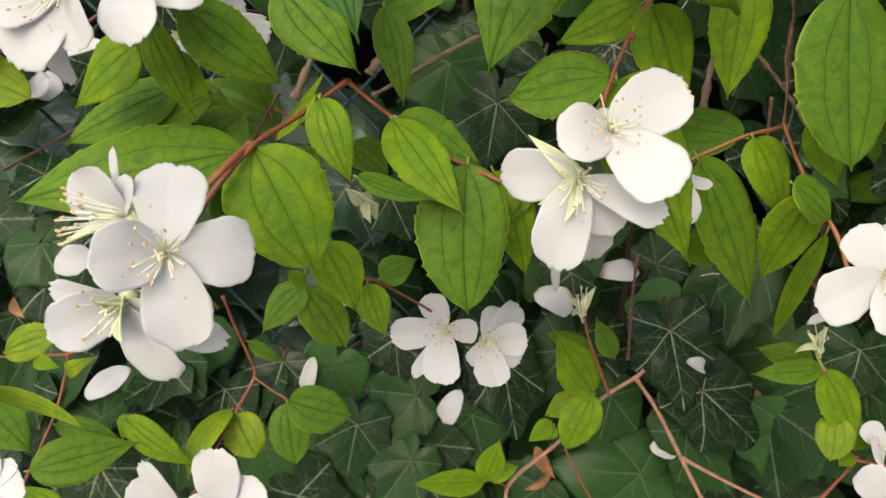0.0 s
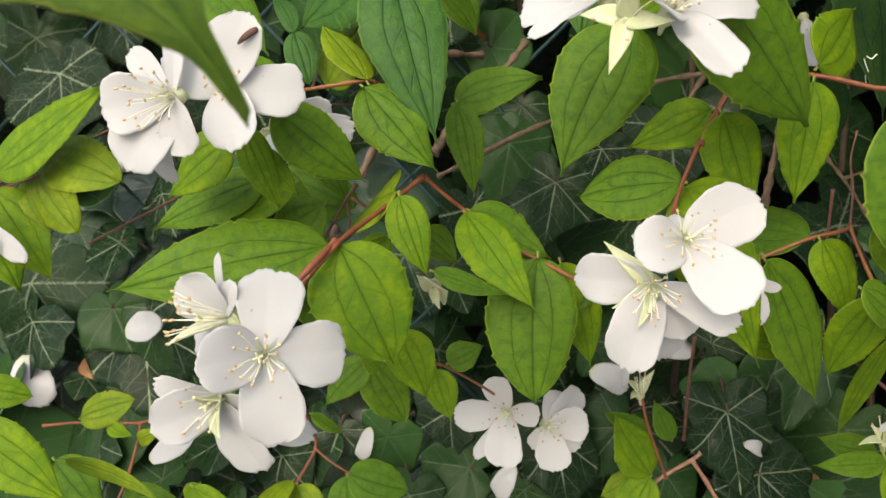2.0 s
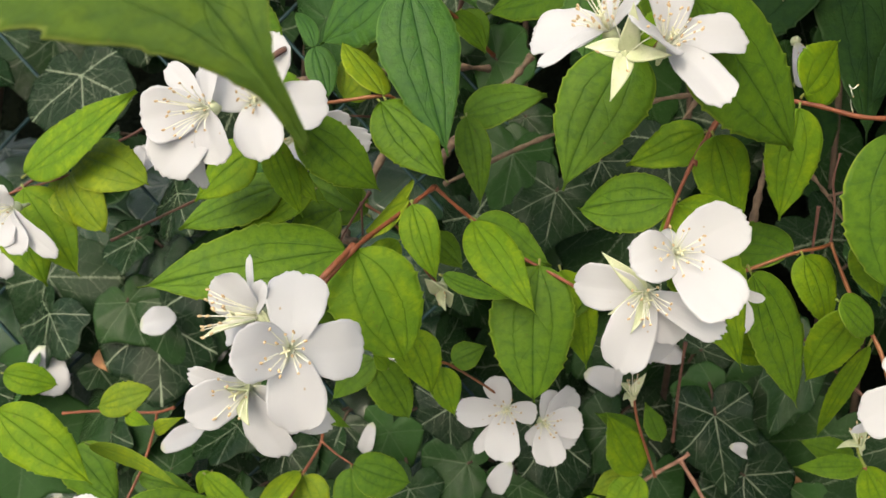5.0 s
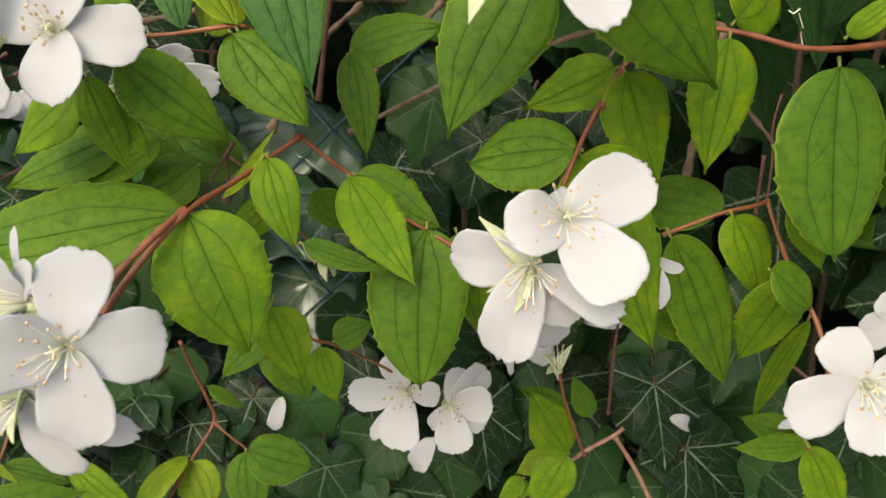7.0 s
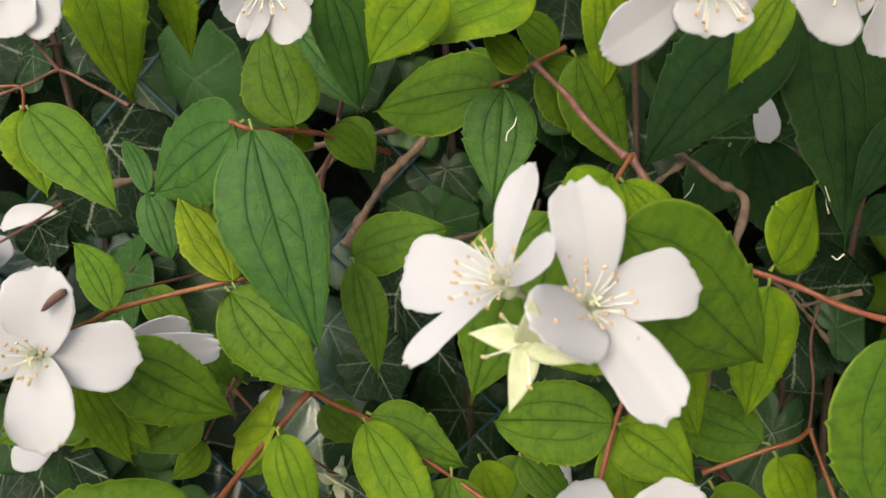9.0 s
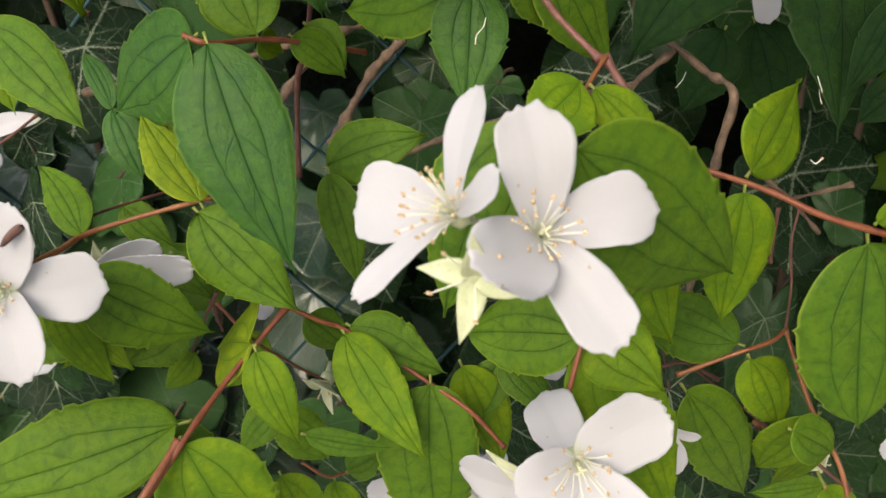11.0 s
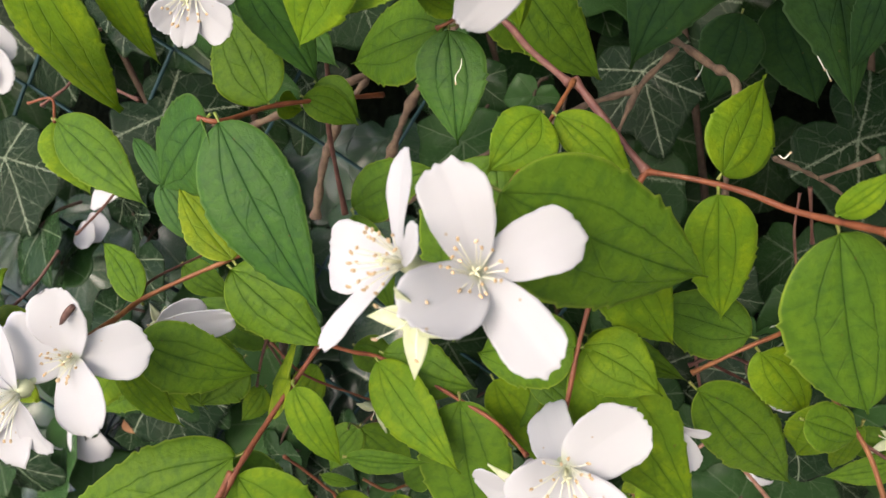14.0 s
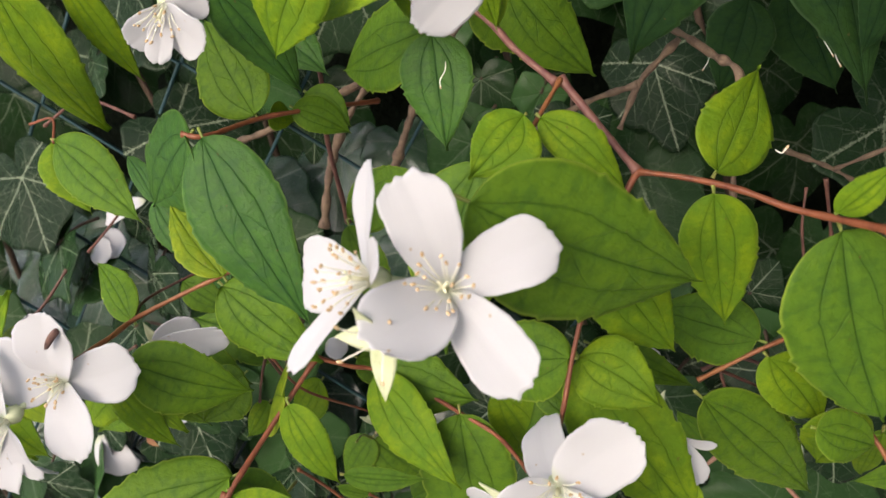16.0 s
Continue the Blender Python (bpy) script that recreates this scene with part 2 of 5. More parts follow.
vine_bark = plain_material("vine_bark", (0.045, 0.028, 0.018), (0.070, 0.045, 0.030), 0.85, 260, 0.8, depth=0.0009)
dry_brown = plain_material("dry_brown", (0.13, 0.066, 0.052), (0.075, 0.038, 0.034), 0.7, 900, 0.6)
teal_wire = plain_material("teal_wire", (0.005, 0.028, 0.034), (0.008, 0.038, 0.044), 0.6, 300, 0.1)
dead_leaf = plain_material("dead_leaf", (0.30, 0.16, 0.07), (0.17, 0.08, 0.04), 0.8, 200, 0.5)
bounce_grey = plain_material("bounce_grey", (0.34, 0.32, 0.29), (0.26, 0.245, 0.22), 0.9, 9, 0.5, depth=0.01)
# Near-black base colour stands for the shade seen through the ivy's gaps.
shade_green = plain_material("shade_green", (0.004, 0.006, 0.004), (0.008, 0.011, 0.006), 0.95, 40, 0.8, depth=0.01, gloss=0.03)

# ---- builders ----
WORLD = {}
OPEN_SIDE = Vector((0.0, -0.88, 0.47))


def put(ob, m, parent=None):
    """Stands ob at the world pose m, under a parent or at top level."""
    WORLD[ob] = m
    ob.matrix_basis = m
    if parent is not None:
        ob.parent = parent
        ob.matrix_parent_inverse = WORLD[parent].inverted()
    return ob


def mesh_of(name, points, faces, material, uv=None, smooth=True):
    me = bpy.data.meshes.new(name)
    me.from_pydata([tuple(p) for p in points], [], faces)
    me.materials.append(material)
    if uv is not None:
        layer = me.uv_layers.new(name="UVMap")
        index = np.empty(len(me.loops), dtype=np.int32)
        me.loops.foreach_get("vertex_index", index)
        layer.data.foreach_set("uv", np.asarray(uv, dtype=np.float32)[index].ravel())
    if smooth:
        me.polygons.foreach_set("use_smooth", [True] * len(me.polygons))
    me.update()
    return me


def part(name, me, parent, m, label=""):
    return tagged(put(new(name, me), m, parent), label)


def blade_pose(base, tip, hint, roll):
    """A pose at base whose y runs to tip and whose z is the hint's side, turned by roll degrees about the blade."""
    a = (Vector(tip) - Vector(base)).normalized()
    h = Vector(hint)
    z = (h - a * h.dot(a)).normalized()
    z = Matrix.Rotation(radians(roll), 3, a) @ z
    m = Matrix((a.cross(z), a, z)).transposed().to_4x4()
    m.translation = base
    return m


SHAPES = {"ovate": (0.58, 1.06), "round": (0.50, 0.68), "petal": (0.62, 0.30), "round_petal": (0.50, 0.38), "sepal": (0.35, 1.1), "tailed": (0.6, 2.0)}


def blade_mesh(name, length, width, shape, bend, cup, material, nu=26, nv=12, teeth=0.0, thick=0.00024, wave=0.0, notch=0.0):
    """A thin closed leaf or petal that lies along y, arched by bend and dished by cup."""
    p, q = SHAPES[shape]
    peak = (p / (p + q)) ** p * (q / (p + q)) ** q
    u = (np.arange(nu + 1) / nu)[:, None]
    v = np.linspace(-1, 1, nv + 1)[None, :]
    end = 0.965 if teeth else 1.0
    blunt = wave > 0 and not teeth
    w = u * 0.968 if blunt else np.minimum(u / end, 1.0)
    half = np.maximum(w**p * (1 - w) ** q / peak, 0.020 + 0.24 * (1 - u) * (u > 0.8) * (teeth > 0)) * width / 2
    saw = 1 + teeth * ((((1 - u) * 8.0 + 0.3 * np.sin(u * 31 + length * 4000)) % 1.0) ** 3 - 0.2) * np.clip((u - 0.18) * 4, 0, 1) * (u < 0.94)
    lean, phase = random.uniform(-0.06, 0.06), random.uniform(0, 6.28)
    x = v * half * saw * (1 + lean * np.sign(v)) + random.uniform(-0.05, 0.05) * length * 4 * u * (1 - u)
    y = u * length + 0 * v - notch * length * (np.exp(-(((v - lean * 4) / 0.22) ** 2)) + 0.3 * np.sin(v * 9 + phase)) * u**8
    if blunt:
        y = y - length * 0.075 * u**6 * v**2 + length * u**9 * (0.011 * np.sin(v * (3 + 2 * phase) + phase) + 0.007 * np.sin(v * (14 + phase) + 2 * phase))
        x = x * (1 + (0.028 * np.sin(u * (17 + phase) + phase + np.sign(v)) + 0.016 * np.sin(u * 45 + 3 * phase + 2 * np.sign(v))) * u * np.abs(v) ** 3)
    z = bend * length * 4 * u * (1 - u) + cup * half * np.abs(v) ** (1.2 if teeth else 1.8)
    z = z + wave * width * np.sin(u * (6 if teeth else 9) + phase + 1.3 * np.sign(v)) * np.abs(v) ** 1.5 - (0.02 if teeth else 0.008) * width * np.exp(-((v / 0.2) ** 2)) * (u < 0.97)
    z = z + random.uniform(-0.05, 0.05) * length * u**3
    top = np.stack([x, y, z], -1).reshape(-1, 3)
    points = np.concatenate([top + (0, 0, thick / 2), top - (0, 0, thick / 2)])
    uv = np.stack([0.5 + 0.5 * v + 0 * u, u + 0 * v], -1).reshape(-1, 2)
    w, n = nv + 1, (nu + 1) * (nv + 1)
    faces = []
    for i in range(nu):
        for j in range(nv):
            a = i * w + j
            faces.append((a, a + 1, a + 1 + w, a + w))
            faces.append((n + a, n + a + w, n + a + 1 + w, n + a + 1))
        for a, b in ((i * w, (i + 1) * w), ((i + 1) * w + nv, i * w + nv)):
            faces.append((a, b, n + b, n + a))
    for j in range(nv):
        a, b = j, nu * w + j
        faces.append((a + 1, a, n + a, n + a + 1))
        faces.append((b, b + 1, n + b + 1, n + b))
    return mesh_of(name, points, faces, material, np.concatenate([uv, uv]))


def leaf(branch, base, tip, width, roll, bend, cup, material, shape):
    """A toothed mock orange leaf from its stalk to its tip."""
    length = (Vector(tip) - Vector(base)).length
    me = blade_mesh("leaf", length, width, shape, bend, cup, material, 64, 14, 0.10, 0.00026, random.uniform(0.02, 0.06))
    m = blade_pose(base, tip, OPEN_SIDE, roll)
    ob = part("leaf", me, branch, m)
    stalk = [m @ Vector((0, y * length, bend * length * 4 * y * (1 - y) - 0.0007)) for y in (-0.05, -0.015, 0.02, 0.05)]
    verts, faces = tube(spline(stalk, 2), 0.00042, 0.0002, 6)
    part("petiole", mesh_of("petiole", verts, faces, green_bark), ob, Matrix.Identity(4))
    return ob


def spline(points, steps):
    pts = [Vector(p) for p in points]
    pts = [pts[0] * 2 - pts[1], *pts, pts[-1] * 2 - pts[-2]]
    out = []
    for i in range(1, len(pts) - 2):
        a, b, c, d = pts[i - 1 : i + 3]
        for k in range(steps):
            t = k / steps
            out.append(0.5 * (2 * b + (c - a) * t + (2 * a - 5 * b + 4 * c - d) * t * t + (3 * b - a - 3 * c + d) * t**3))
    out.append(pts[-2])
    return out


def tube(points, r0, r1, sides=8, knots=0.0, joints=0.0):
    """Points and faces of a tapered, slightly knotted tube."""
    verts, faces, last = [], [], None
    for i, p in enumerate(points):
        ahead = (points[min(i + 1, len(points) - 1)] - points[max(i - 1, 0)]).normalized()
        if last is None:
            last = ahead.orthogonal().normalized()
        last = (last - ahead * last.dot(ahead)).normalized()
        other = ahead.cross(last)
        r = (r0 + (r1 - r0) * i / max(len(points) - 1, 1)) * (1 + knots * noise.noise(p * 260)) * (1 + joints * (math.exp(-((i / 1.6) ** 2)) + math.exp(-(((len(points) - 1 - i) / 1.6) ** 2))))
        for k in range(sides):
            t = 2 * math.pi * k / sides
            verts.append(p + (last * math.cos(t) + other * math.sin(t)) * r)
        if i:
            for k in range(sides):
                a, b = (i - 1) * sides + k, (i - 1) * sides + (k + 1) % sides
                faces.append((a, b, b + sides, a + sides))
    faces.append(tuple(range(sides))[::-1])
    faces.append(tuple(range(len(verts) - sides, len(verts))))
    return verts, faces


def stem(branch, points, r0, r1, material, name="stem"):
    """A twig through some points."""
    base = Vector(points[0])
    verts, faces = tube(spline(points, 14), r0, r1, 9, 0.8 if material == old_bark else 0.25, 0.45)
    return part(name, mesh_of(name, [v - base for v in verts], faces, material), branch, Matrix.Translation(base))


def joined(name, pieces, material, smooth=True):
    verts, faces = [], []
    for some, those in pieces:
        n = len(verts)
        verts += list(some)
        faces += [tuple(i + n for i in face) for face in those]
    return mesh_of(name, verts, faces, material, None, smooth)


def knob(centre, r, long=1.0, axis=Vector((0, 0, 1)), rings=4, sides=7):
    turn = axis.to_track_quat("Z", "Y")
    verts, faces = [], []
    for i in range(rings + 1):
        a = math.pi * i / rings
        for k in range(sides):
            t = 2 * math.pi * k / sides
            verts.append(Vector(centre) + turn @ Vector((r * math.sin(a) * math.cos(t), r * math.sin(a) * math.sin(t), -r * long * math.cos(a))))
    for i in range(rings):
        for k in range(sides):
            a, b = i * sides + k, i * sides + (k + 1) % sides
            faces.append((a, b, b + sides, a + sides))
    return verts, faces


def flower(branch, centre, facing, stamens, length, spread, size):
    """A flower's cup with its stamens; the petals and sepals are set one by one."""
    m = Matrix.Translation(centre) @ Vector(facing).to_track_quat("Z", "Y").to_matrix().to_4x4()
    cup = joined("flower", [knob((0, 0, -size * 0.9), size, 1.0), tube([Vector((0, 0, -size * 1.6)), Vector((0.0004, 0, -size * 3.4))], size * 0.4, 0.0005, 7)], sepal_green)
    bloom = part("flower", cup, branch, m, "white mock orange flower")
    bloom["facing"] = list(facing)
    if stamens > 8:
        lobes = [tube([Vector((0, 0, 0)), Vector((0, 0, length * 0.45))], size * 0.22, size * 0.16, 7)]
        for k in range(4):
            out = Vector((math.cos(k * 1.57 + 0.4), math.sin(k * 1.57 + 0.4), 0))
            lobes.append(tube(spline([Vector((0, 0, length * 0.43)), out * size * 0.22 + Vector((0, 0, length * 0.52)), out * size * 0.5 + Vector((0, 0, length * 0.56))], 3), size * 0.13, size * 0.09, 6))
        part("pistil", joined("pistil", lobes, style_green), bloom, m, "pale yellow-green pistil with four lobes")
    for k in range(stamens):
        t = 2.4 * k + random.uniform(-0.3, 0.3)
        r = spread * math.sqrt((k + 0.5) / stamens)
        way = Vector((math.cos(t) * r, math.sin(t) * r, 1.0)).normalized()
        far = length * random.uniform(0.75, 1.1)
        root = Vector((math.cos(t), math.sin(t), 0)) * size * 0.5
        end = root + way * far
        bow = root + way * far * 0.5 + Vector((0, 0, far * 0.08))
        thread = tube(spline([root, bow, end], 3), 0.00014, 0.00010, 5)
        tip = knob(end, 0.00031, 1.8, (way + Vector((random.uniform(-1, 1), random.uniform(-1, 1), 0)) * 0.9).normalized())
        me = joined("stamen", [thread, tip], filament_white)
        me.materials.append(anther_tan)
        me.polygons.foreach_set("material_index", [0] * len(thread[1]) + [1] * len(tip[1]))
        part("stamen", me, bloom, m)
    return bloom


def petal(bloom, tip, width, roll, bend, cup, shape):
    base = WORLD[bloom].translation
    length = (Vector(tip) - base).length
    kind = "round_petal" if shape == "round" else "petal"
    me = blade_mesh("petal", length, width, kind, bend, cup, white_petal, 24, 20, 0.0, 0.0002, 0.035, random.uniform(0.0, 0.045))
    return part("petal", me, bloom, blade_pose(base, tip, Vector(bloom["facing"]), roll))


def sepal(bloom, tip, width, roll, bend, cup):
    base = WORLD[bloom].translation - Vector(bloom["facing"]) * 0.0006
    length = (Vector(tip) - base).length
    me = blade_mesh("sepal", length, width, "sepal", bend, cup, sepal_green, 12, 6, 0.0, 0.0004)
    return part("sepal", me, bloom, blade_pose(base, tip, Vector(bloom["facing"]), roll), "pale yellow-green sepal")


LOBES = {
    "five": ((0, 1.0), (9, 0.93), (26, 0.74), (42, 0.82), (54, 0.87), (64, 0.80), (84, 0.64), (104, 0.68), (114, 0.68), (126, 0.62), (150, 0.50), (168, 0.36), (180, 0.12)),
    "three": ((0, 1.0), (10, 0.93), (28, 0.80), (50, 0.80), (60, 0.78), (74, 0.70), (100, 0.60), (130, 0.54), (160, 0.40), (180, 0.12)),
}


def ivy_mesh(length, width, kind):
    """A lobed ivy leaf; its stalk joins at the origin and its main lobe runs along y."""
    a = np.radians(np.linspace(-180, 180, 73)[:-1])
    knots = np.array(LOBES[kind])
    wob = 1 + 0.05 * np.sin(3 * a + random.uniform(0, 6)) + 0.03 * np.sin(11 * a + random.uniform(0, 6))
    r = np.interp(np.degrees(np.abs(a)), knots[:, 0], knots[:, 1])
    for _ in range(2):
        r = 0.5 * r + 0.25 * np.roll(r, 1) + 0.25 * np.roll(r, -1)
    r = r * wob
    rings = np.array([0.0, 0.2, 0.4, 0.6, 0.8, 0.93, 1.0])
    wide = width / (1.36 * length)
    rr = rings[:, None] * r[None, :]
    x, y = rr * np.sin(a) , rr * np.cos(a)
    fold = np.cos(np.abs(a) * 6.6)[None, :]
    z = -0.10 * rr**2 - 0.022 * rr * (1 + fold) + random.uniform(-0.1, 0.1) * x * y + random.uniform(-0.08, 0.08) * y**2 + 0.05 * np.sin(x * 4 + y * 3 + random.uniform(0, 6))
    uv = np.stack([0.5 + x * 0.42, 0.5 + y * 0.42], -1).reshape(-1, 2)
    top = np.stack([x * length * wide, y * length, z * length], -1).reshape(-1, 3)
    n, w = len(top), len(a)
    points = np.concatenate([top, top - (0, 0, 0.0003)])
    faces = []
    for i in range(len(rings) - 1):
        for k in range(w):
            p, q = i * w + k, i * w + (k + 1) % w
            if i == 0:
                faces += [(p, p + w, q + w), (n + p, n + q + w, n + p + w)]
            else:
                faces += [(p, p + w, q + w, q), (n + p, n + q, n + q + w, n + p + w)]
    rim = (len(rings) - 1) * w
    for k in range(w):
        p, q = rim + k, rim + (k + 1) % w
        faces.append((p, n + p, n + q, q))
    return points, faces, np.concatenate([uv, uv])


def ivy_leaf(vine, base, tip, width, roll, kind):
    length = (Vector(tip) - Vector(base)).length
    points, faces, uv = ivy_mesh(length, width, kind)
    m = blade_pose(base, tip, (-0.3, -0.7, 0.8) if base[0] < -0.08 else (0.0, -0.9, 0.3), roll)
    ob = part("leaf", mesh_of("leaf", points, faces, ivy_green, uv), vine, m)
    behind = m @ Vector((random.uniform(-0.3, 0.3) * length, -0.5 * length, -0.45 * length))
    stalk = spline([Vector(base), (Vector(base) + behind) / 2 + Vector((0, 0, 0.002)), behind], 4)
    verts, faces = tube(stalk, 0.0006, 0.0008, 6)
    part("stalk", mesh_of("stalk", verts, faces, vine_bark), ob, Matrix.Identity(4))
    return ob


def fallen_petal(base, tip, width, roll, bend, cup):
    length = (Vector(tip) - Vector(base)).length
    me = blade_mesh("fallen_petal", length, width, "round_petal", bend, cup, white_petal, 18, 10, 0.0, 0.0003, 0.06)
    ob = put(new("fallen_petal", me), blade_pose(base, tip, OPEN_SIDE, roll))
    return tagged(ob, "loose white petal caught among dark ivy leaves", "petal", "fallen petals")


def branch_of(place, label):
    ob = put(new("mock_orange_branch"), Matrix.Translation(place))
    return tagged(ob, label, "branch", "branches of the flowering shrub")


# ---- ground and backing ----
def slab(name, size, place, material, label, category, cuts=1, rough=0.0):
    bm = bmesh.new()
    bmesh.ops.create_grid(bm, x_segments=cuts, y_segments=cuts, size=0.5)
    for v in bm.verts:
        v.co = Vector((v.co.x * size[0], v.co.y * size[1], rough * noise.noise(Vector((v.co.x * 37, v.co.y * 37, 0)))))
    if size[2]:
        top = list(bm.faces)
        made = bmesh.ops.extrude_face_region(bm, geom=top)
        for v in made["geom"]:
            if isinstance(v, bmesh.types.BMVert):
                v.co.z -= size[2]
        bmesh.ops.recalc_face_normals(bm, faces=bm.faces)
    me = bpy.data.meshes.new(name)
    bm.to_mesh(me)
    bm.free()
    me.materials.append(material)
    return tagged(put(new(name, me), place), label, category, "", "structure")


# Unseen ground; its pale grey is chosen to bounce light onto undersides.
slab("ground", (400, 400, 0), Matrix.Identity(4), bounce_grey, "unseen ground in an added pale grey that bounces light up", "ground")
# Backing sheet added to fill the gaps with painted shade.
slab("wall_back", (3.0, 2.4, 0.12), pose(0, 0.62, 1.15, 90, 0, 0), shade_green, "added near-black sheet behind the ivy with the hedge's shade in its colour", "hedge", 60, 0.03)

# ---- branches of the shrub ----
main = branch_of((-0.05, 0.17, 1.06), "red-stemmed mock orange branch with broad green leaves")
pair = branch_of((-0.03, 0.215, 1.06), "thin orange twig with two small white flowers")
low = branch_of((-0.07, 0.26, 0.98), "low red twig with rounded paired leaves over the ivy")
left_low = branch_of((-0.15, 0.25, 1.0), "low red twig with long and curled yellow-green leaves")
far_left = branch_of((-0.2, 0.25, 1.1), "dark twig with olive yellow-green leaves and a drooping flower")
left_up = branch_of((-0.07, 0.18, 1.12), "orange-brown twig with two wide open white flowers")
left_near = branch_of((-0.06, 0.16, 1.08), "cluster of three white flowers on a thin green stalk")
upper_left = branch_of((-0.03, 0.22, 1.17), "brown twig with large deep green veined leaves and white flowers")
top = branch_of((0.04, 0.21, 1.17), "purple-brown branch with a pair of open white flowers")
right_mid = branch_of((0.05, 0.19, 1.13), "red twig ending in a double white flower with serrated leaves")
right_far = branch_of((0.06, 0.2, 1.14), "stout red branch with a very large light green leaf")
right_low = branch_of((0.08, 0.2, 1.1), "forked orange-red twig with narrow leaves and white flowers")
behind = branch_of((0.0, 0.3, 1.1), "old brown woody stems with large dark green leaves")
shoot = branch_of((0.06, 0.3, 1.0), "pinkish shoot with small oval leaves and a petalless calyx")
shoot_right = branch_of((0.11, 0.25, 1.0), "reddish shoot with light green leaves and a spent calyx")
near = branch_of((-0.24, 0.24, 1.1), "single green leaf hanging close in front of the shrub")

stem(main, [(-0.0568, 0.1680, 1.0780), (-0.0505, 0.1720, 1.0883), (-0.0428, 0.1770, 1.0983), (-0.0360, 0.1920, 1.1048), (-0.0247, 0.2060, 1.1148)], 0.0008, 0.0006, red_bark)
stem(main, [(-0.0247, 0.2060, 1.1148), (-0.0184, 0.2090, 1.1094), (-0.0132, 0.2120, 1.1054), (-0.0020, 0.2110, 1.0970), (0.0066, 0.2060, 1.0929), (0.0155, 0.2000, 1.0888), (0.0225, 0.1900, 1.0856)], 0.0006, 0.0005, red_bark)
stem(main, [(-0.0432, 0.1780, 1.0989), (-0.0479, 0.1700, 1.0931), (-0.0564, 0.1650, 1.0827)], 0.0008, 0.0008, red_bark)
stem(main, [(-0.0471, 0.2250, 1.1083), (-0.0362, 0.2150, 1.1023), (-0.0277, 0.2250, 1.0884), (-0.0218, 0.2280, 1.0825)], 0.0004, 0.0003, red_bark)
stem(pair, [(-0.0288, 0.2150, 1.0668), (-0.0226, 0.2150, 1.0620), (-0.0180, 0.2200, 1.0595), (-0.0067, 0.2350, 1.0497), (0.0011, 0.2400, 1.0432)], 0.0004, 0.0004, orange_bark)
stem(low, [(-0.0486, 0.2720, 1.0485), (-0.0459, 0.2600, 1.0579), (-0.0391, 0.2400, 1.0682)], 0.0003, 0.0003, green_bark)
stem(main, [(-0.0456, 0.2220, 1.1125), (-0.0503, 0.2220, 1.1047), (-0.0552, 0.2240, 1.0959)], 0.0005, 0.0003, dark_bark)
stem(main, [(-0.0489, 0.2260, 1.1090), (-0.0486, 0.2300, 1.0983)], 0.0004, 0.0003, dark_bark)
stem(low, [(-0.0748, 0.2620, 1.0469), (-0.0735, 0.2700, 1.0351), (-0.0704, 0.2760, 1.0222), (-0.0694, 0.2790, 1.0132), (-0.0757, 0.2700, 1.0009), (-0.0799, 0.2620, 0.9915), (-0.0866, 0.2500, 0.9765)], 0.0005, 0.0006, red_bark)
stem(low, [(-0.0694, 0.2790, 1.0132), (-0.0626, 0.2760, 1.0094), (-0.0557, 0.2720, 1.0070)], 0.0004, 0.0003, red_bark)
stem(left_low, [(-0.1660, 0.2650, 1.0232), (-0.1512, 0.2600, 1.0263), (-0.1380, 0.2570, 1.0275), (-0.1255, 0.2550, 1.0287), (-0.1173, 0.2500, 1.0323)], 0.0005, 0.0005, red_bark)
stem(left_low, [(-0.1255, 0.2550, 1.0287), (-0.1264, 0.2540, 1.0215), (-0.1292, 0.2500, 1.0083), (-0.1346, 0.2400, 0.9911), (-0.1342, 0.2300, 0.9845)], 0.0005, 0.0005, red_bark)
stem(far_left, [(-0.1861, 0.2500, 1.1006), (-0.1714, 0.2460, 1.1084), (-0.1590, 0.2450, 1.1158), (-0.1450, 0.2480, 1.1229), (-0.1357, 0.2550, 1.1289), (-0.1278, 0.2620, 1.1369)], 0.0006, 0.0005, dark_bark)
stem(far_left, [(-0.1754, 0.2400, 1.1050), (-0.1676, 0.2430, 1.1085), (-0.1579, 0.2430, 1.1115), (-0.1497, 0.2440, 1.1151)], 0.0004, 0.0003, red_bark)
stem(far_left, [(-0.1502, 0.2700, 1.0895), (-0.1310, 0.2650, 1.0987), (-0.1158, 0.2580, 1.1054), (-0.1058, 0.2500, 1.1097)], 0.0005, 0.0004, dark_bark)
stem(left_up, [(-0.0670, 0.1780, 1.1368), (-0.0650, 0.1900, 1.1363), (-0.0639, 0.2000, 1.1363), (-0.0553, 0.2050, 1.1377), (-0.0408, 0.2070, 1.1404), (-0.0379, 0.2100, 1.1399)], 0.0007, 0.0005, orange_bark)
stem(left_up, [(-0.0639, 0.2000, 1.1363), (-0.0686, 0.2150, 1.1361), (-0.0583, 0.2300, 1.1364), (-0.0488, 0.2400, 1.1370)], 0.0004, 0.0003, dark_bark)
stem(upper_left, [(-0.0402, 0.2120, 1.1748), (-0.0350, 0.2130, 1.1728), (-0.0292, 0.2290, 1.1718), (-0.0224, 0.2380, 1.1702), (-0.0089, 0.2700, 1.1635)], 0.0006, 0.0007, red_bark)
stem(upper_left, [(-0.1248, 0.2780, 1.1827), (-0.1123, 0.2740, 1.1862), (-0.1027, 0.2700, 1.1890), (-0.0921, 0.2650, 1.1847), (-0.0792, 0.2580, 1.1787)], 0.0005, 0.0005, dark_bark)
